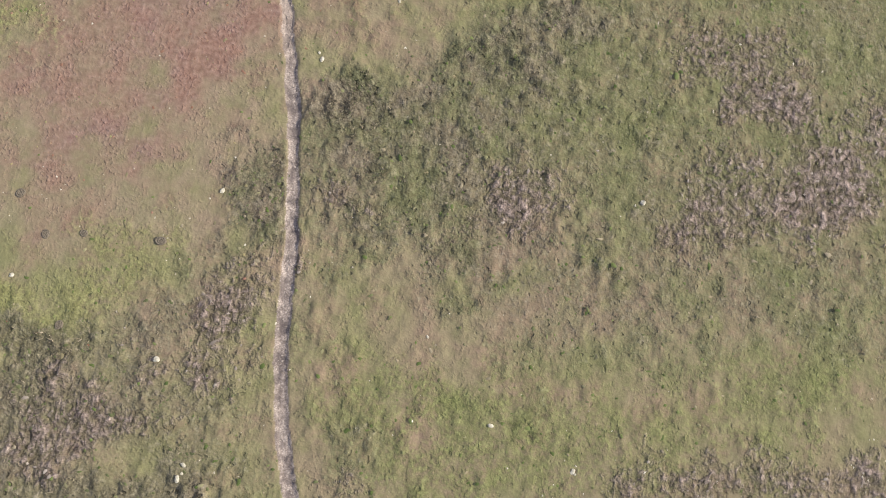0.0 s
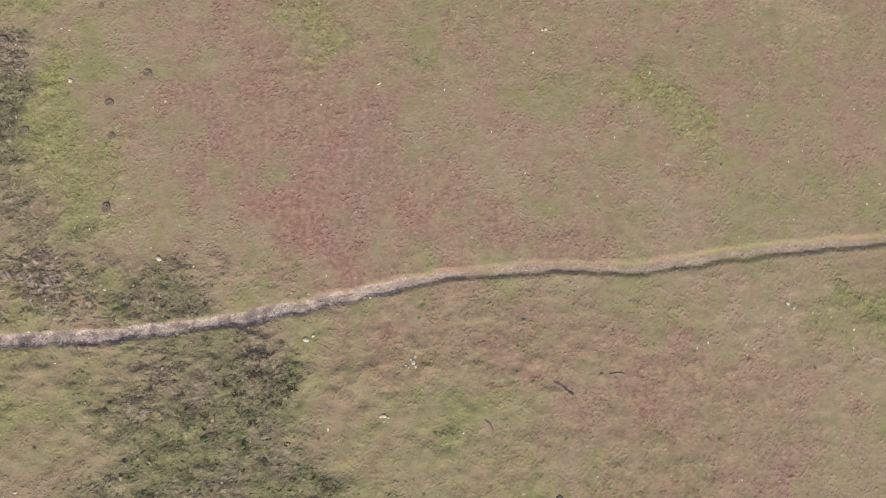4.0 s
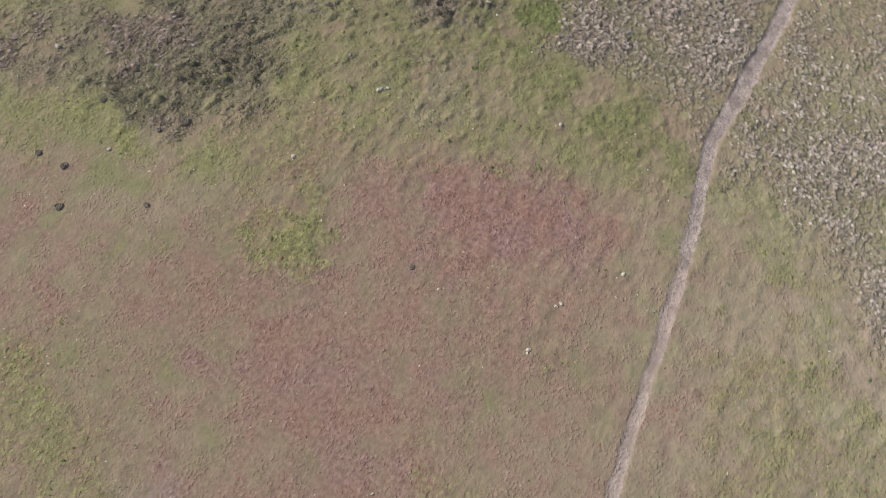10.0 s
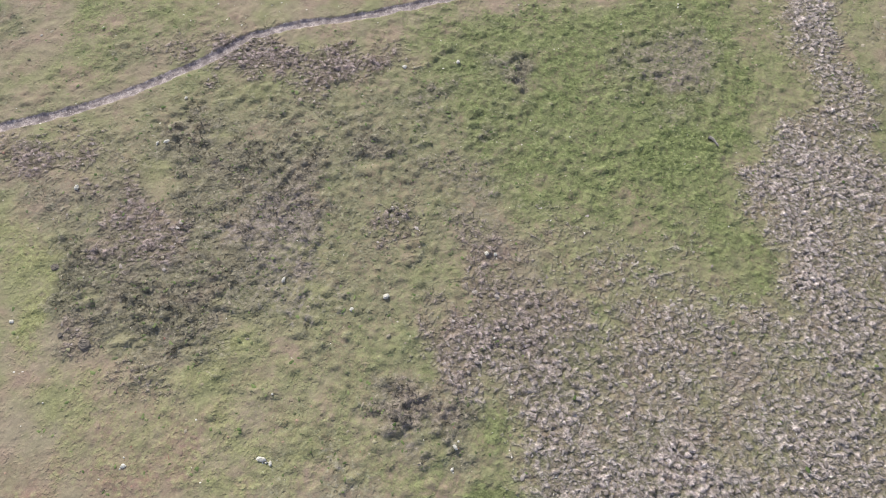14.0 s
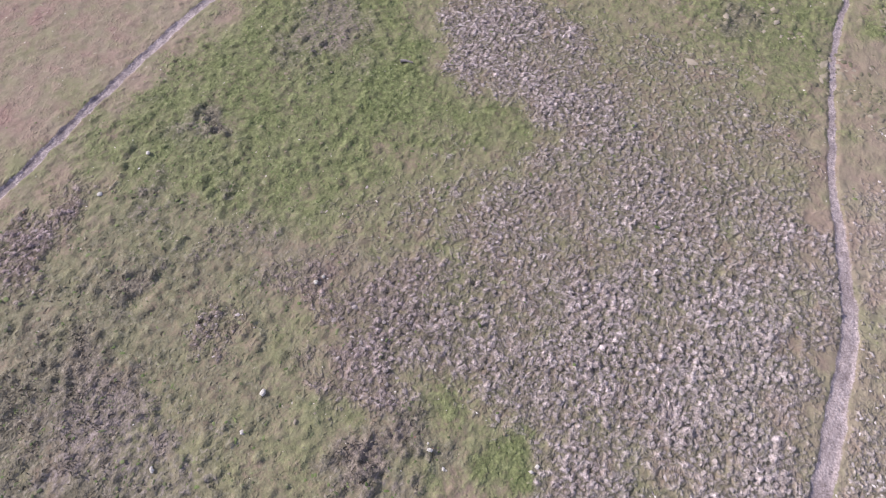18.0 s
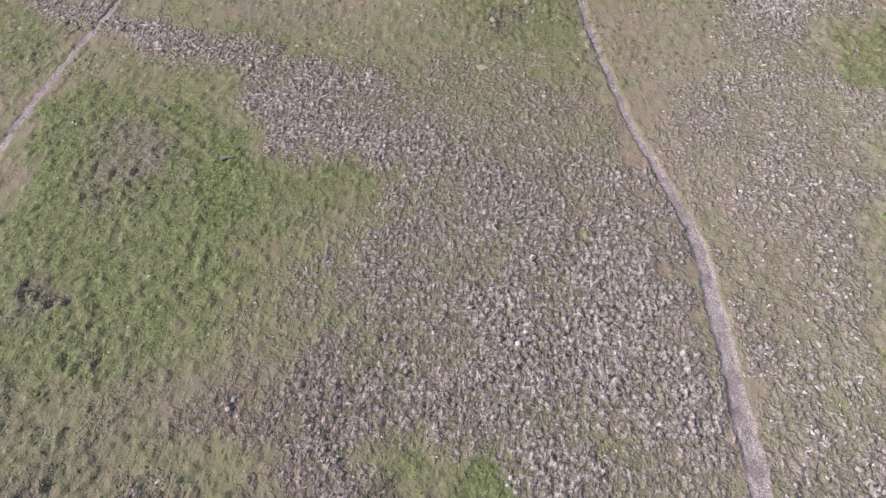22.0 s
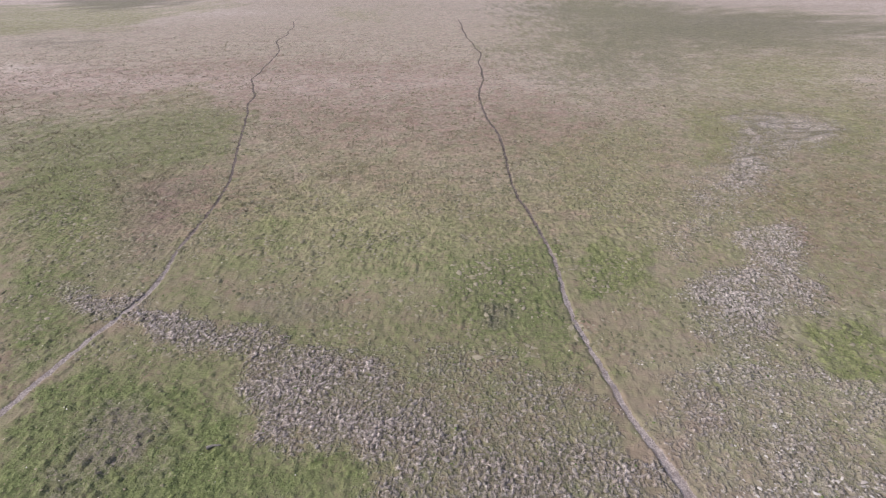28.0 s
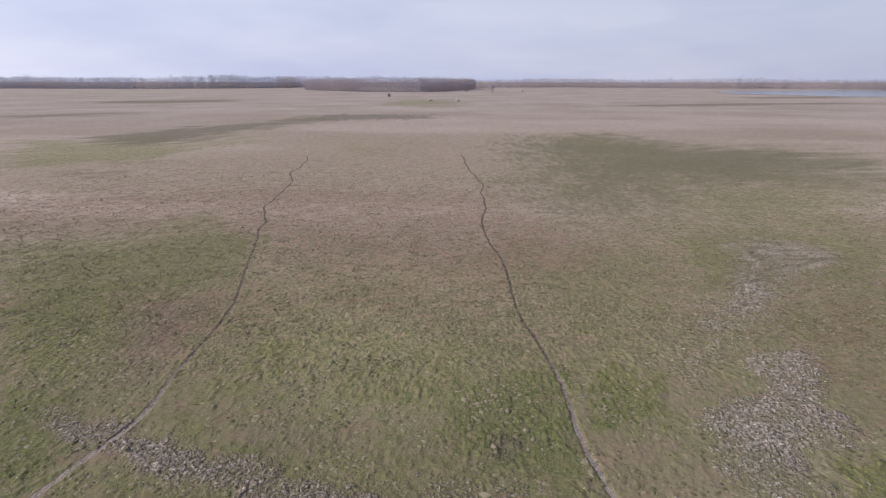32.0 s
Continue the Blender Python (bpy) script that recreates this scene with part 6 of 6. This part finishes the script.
def woods(name, label, strip, depth, low, high, gap, seed, twig=None):
    """Bare winter woodland along a strip: tapered trunks under crowns of many twigs."""
    r = np.random.default_rng(seed)
    px, py = [], []
    for (ax, ay), (bx, by) in zip(strip, strip[1:]):
        n = int(math.hypot(bx - ax, by - ay) / gap)
        for row in range(depth):
            t = (np.arange(n) + r.uniform(-0.5, 0.5, n)) / max(n, 1)
            px.append(ax + (bx - ax) * t + r.normal(0, 2, n))
            py.append(ay + (by - ay) * t + row * 6 + r.normal(0, 4, n) + 14 * (fbm(ax + (bx - ax) * t, ay + t, 70, seed) - 0.5))
    x, y = np.concatenate(px), np.concatenate(py)
    n = len(x)
    h = (low + (high - low) * fbm(x, y * 0.3, 60, seed + 5, 2)) * r.uniform(0.82, 1.06, n) * (0.82 + 0.3 * fbm(x, y * 0.3, 160, seed + 9, 2))
    h = np.where(r.uniform(0, 1, n) > 0.985, h * 1.22, h)
    v, f, base = [], [], 0
    tw = h * 0.012
    for k, a in enumerate((0.0, 2.1, 4.2)):
        v.append(np.stack([x + tw * np.cos(a), y + tw * np.sin(a), np.full(n, -0.5)], 1))
    v.append(np.stack([x, y, h * 0.75], 1))
    tr = np.stack(v, 1)
    twigs = 85
    hx, hh = np.repeat(x, twigs), np.repeat(h, twigs)
    hy = np.repeat(y, twigs)
    m = len(hx)
    u, a = r.uniform(0.03, 1.0, m), r.uniform(0, 6.283, m)
    spread_r = hh * 0.3 * np.sqrt(np.clip(1 - ((u - 0.5) / 0.55) ** 2, 0.04, 1)) * np.sqrt(r.uniform(0, 1, m))
    c = np.stack([hx + spread_r * np.cos(a), hy + spread_r * np.sin(a), hh * u], 1)
    d1 = np.stack([r.normal(0, 0.8, m), r.normal(0, 0.8, m), r.uniform(-0.7, 1.0, m)], 1) * (hh * 0.034)[:, None]
    d2 = np.stack([r.normal(0, 0.8, m), r.normal(0, 0.8, m), r.normal(0, 0.5, m)], 1) * (hh * 0.03)[:, None]
    tri = np.stack([c - d1, c + d1, c + d2], 1)
    verts = np.concatenate([tr.reshape(-1, 3), tri.reshape(-1, 3)])
    tf = np.array([(0, 1, 3), (1, 2, 3), (2, 0, 3)])[None] + (np.arange(n) * 4)[:, None, None]
    faces = np.concatenate([tf.reshape(-1, 3), (np.arange(m * 3) + n * 4).reshape(-1, 3)])
    tagged(new(name, triangles_mesh(name, verts, faces, twig or HAZED_TWIGS)), label, "woods", kind="stuff")


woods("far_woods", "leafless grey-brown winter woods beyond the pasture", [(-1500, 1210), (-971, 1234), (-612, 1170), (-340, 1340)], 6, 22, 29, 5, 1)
woods("far_woods", "lower brownish leafless woods jutting into the field", [(-260, 1060), (-207, 985), (-130, 893), (-38, 858), (0, 930), (40, 1060), (70, 1250)], 6, 18, 24, 4.5, 2, REED_HAZED_TWIGS)
woods("far_woods", "distant leafless woods in winter haze", [(0, 1350), (316, 1450), (529, 1280), (737, 1200), (885, 1140), (1600, 1150)], 5, 18, 23, 5, 3, REED_HAZED_TWIGS)
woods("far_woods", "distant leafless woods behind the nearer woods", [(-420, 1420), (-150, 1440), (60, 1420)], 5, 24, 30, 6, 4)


def bare_tree(x, y, height, seed, name="tree", label="lone leafless tree standing in the far pasture", squat=1.0):
    r = random.Random(seed)
    root = tagged(new(name), label, name)
    root.matrix_basis = pose(x, y, -0.1)
    bm = bmesh.new()

    def limb(a, b, r0, r1):
        way = (b - a).normalized()
        side = way.orthogonal().normalized()
        up = way.cross(side)
        rings = [[bm.verts.new(p + (side * math.cos(t) + up * math.sin(t)) * q) for t in (6.283 * k / 6 for k in range(6))] for p, q in ((a, r0), (b, r1))]
        for i in range(6):
            bm.faces.new((rings[0][i], rings[0][(i + 1) % 6], rings[1][(i + 1) % 6], rings[1][i]))

    top = Vector((0, 0, height * 0.75))
    limb(Vector((0, 0, 0)), top, height * 0.035, height * 0.01)
    ends = []
    for k in range(9):
        a = Vector((0, 0, height * r.uniform(0.15, 0.6)))
        t = r.uniform(0, 6.283)
        b = a + Vector((math.cos(t) * squat, math.sin(t) * squat, r.uniform(0.5, 1.3))) * height * 0.26
        limb(a, b, height * 0.014, height * 0.005)
        ends.append(b)
    part("trunk", bm, BARK, root)
    bm = bmesh.new()
    for k in range(900 if name == "bush" else 420):
        e = r.choice(ends + [top])
        c = e + Vector((r.gauss(0, squat), r.gauss(0, squat), r.gauss(0.2, 0.8))) * height * 0.11
        c.z = max(c.z, 0.2)
        d = Vector((r.gauss(0, 1), r.gauss(0, 1), r.uniform(0, 1.4))) * height * 0.035
        q = Vector((r.gauss(0, 1), r.gauss(0, 1), r.gauss(0, 1))) * height * 0.02
        bm.faces.new([bm.verts.new(p) for p in (c - d, c + d, c + q)])
    part("crown", bm, DARK_TWIGS if name == "bush" else HAZED_TWIGS, root)


bare_tree(73, 835, 13, 1)
bare_tree(34.5, 835, 6, 2)
bare_tree(118, 838, 4, 5)
bare_tree(-57.8, 604, 4.6, 3, "bush", "dark leafless bush clump far out on the pasture", 0.75)
bare_tree(-59.0, 606, 1.8, 4, "bush", "low dark bush beside a taller one", 3.2)


def straw_heap(x, y, seed):
    bm = bmesh.new()
    bmesh.ops.create_icosphere(bm, subdivisions=3, radius=1.0)
    for v in bm.verts:
        k = 1 + 0.25 * noise.noise(v.co * 2.2 + Vector((seed, 1, 0)))
        v.co = Vector((v.co.x * 2.3 * k, v.co.y * 1.6 * k, max(v.co.z, -0.1) * 1.5 * k))
    ob = part("straw_heap", bm, STONE)
    ob.matrix_basis = pose(x, y, 0, 0, 0, 30 * seed)
    tagged(ob, "pale heap of old straw far out on green pasture", "straw heap", "straw heaps")


straw_heap(-11.7, 505, 1)
straw_heap(12.9, 492, 2)


# ---- the largest clods of the trodden mud, each for itself ----
def clod_mesh(seed):
    r = random.Random(seed)
    bm = bmesh.new()
    rings = []
    for sc, h in ((1.0, -0.15), (0.86, 0.22), (0.5, 0.42)):
        rings.append([bm.verts.new((math.cos(a) * sc * r.uniform(0.7, 1.25) * 1.3, math.sin(a) * sc * r.uniform(0.7, 1.2), h * r.uniform(0.8, 1.25)))
                      for a in (6.283 * k / 7 for k in range(7))])
    for a, b in zip(rings, rings[1:]):
        for k in range(7):
            bm.faces.new((a[k], a[(k + 1) % 7], b[(k + 1) % 7], b[k]))
    bm.faces.new(rings[-1])
    me = bpy.data.meshes.new("clod")
    bm.to_mesh(me)
    bm.free()
    me.materials.append(LONE_CLOD)
    return me


def lone_clod_material():
    m, n, l, p = tree_of("lone_clod")
    oi = n.new("ShaderNodeObjectInfo").outputs["Random"]
    co = n.new("ShaderNodeTexCoord").outputs["Object"]
    f = noise_node(n, l, 3.0, 4, 0.65, co)
    tone = ramp_node(n, l, oi, [(0.0, (0.19, 0.155, 0.125)), (0.5, (0.26, 0.215, 0.18)), (1.0, (0.36, 0.305, 0.255))])
    l.new(mix_node(n, l, 0.6, tone, ramp_node(n, l, f, [(0.3, (0.6, 0.6, 0.6)), (0.7, (1.3, 1.3, 1.3))]), "MULTIPLY"), p.inputs["Base Color"])
    p.inputs["Roughness"].default_value = 0.95
    bump_node(n, l, f, 0.6, 0.2, p)
    return m


LONE_CLOD = lone_clod_material()
CLOD_MESHES = [clod_mesh(k) for k in range(10)]
cx, cy, cz, cc = spread(900, (-6, 17, 2, 18), lambda c, x, y: smooth(0.3, 0.9, c["mud"]) * (1 - c["trail"]))
for k in range(min(300, len(cx))):
    ob = new("clod", CLOD_MESHES[k % 10])
    ob.parent = GROUND
    size = random.uniform(0.05, 0.1)
    ob.matrix_basis = pose(cx[k], cy[k], cz[k], random.uniform(-8, 8), random.uniform(-8, 8), random.uniform(0, 360)) @ Matrix.Diagonal((size, size, size, 1))
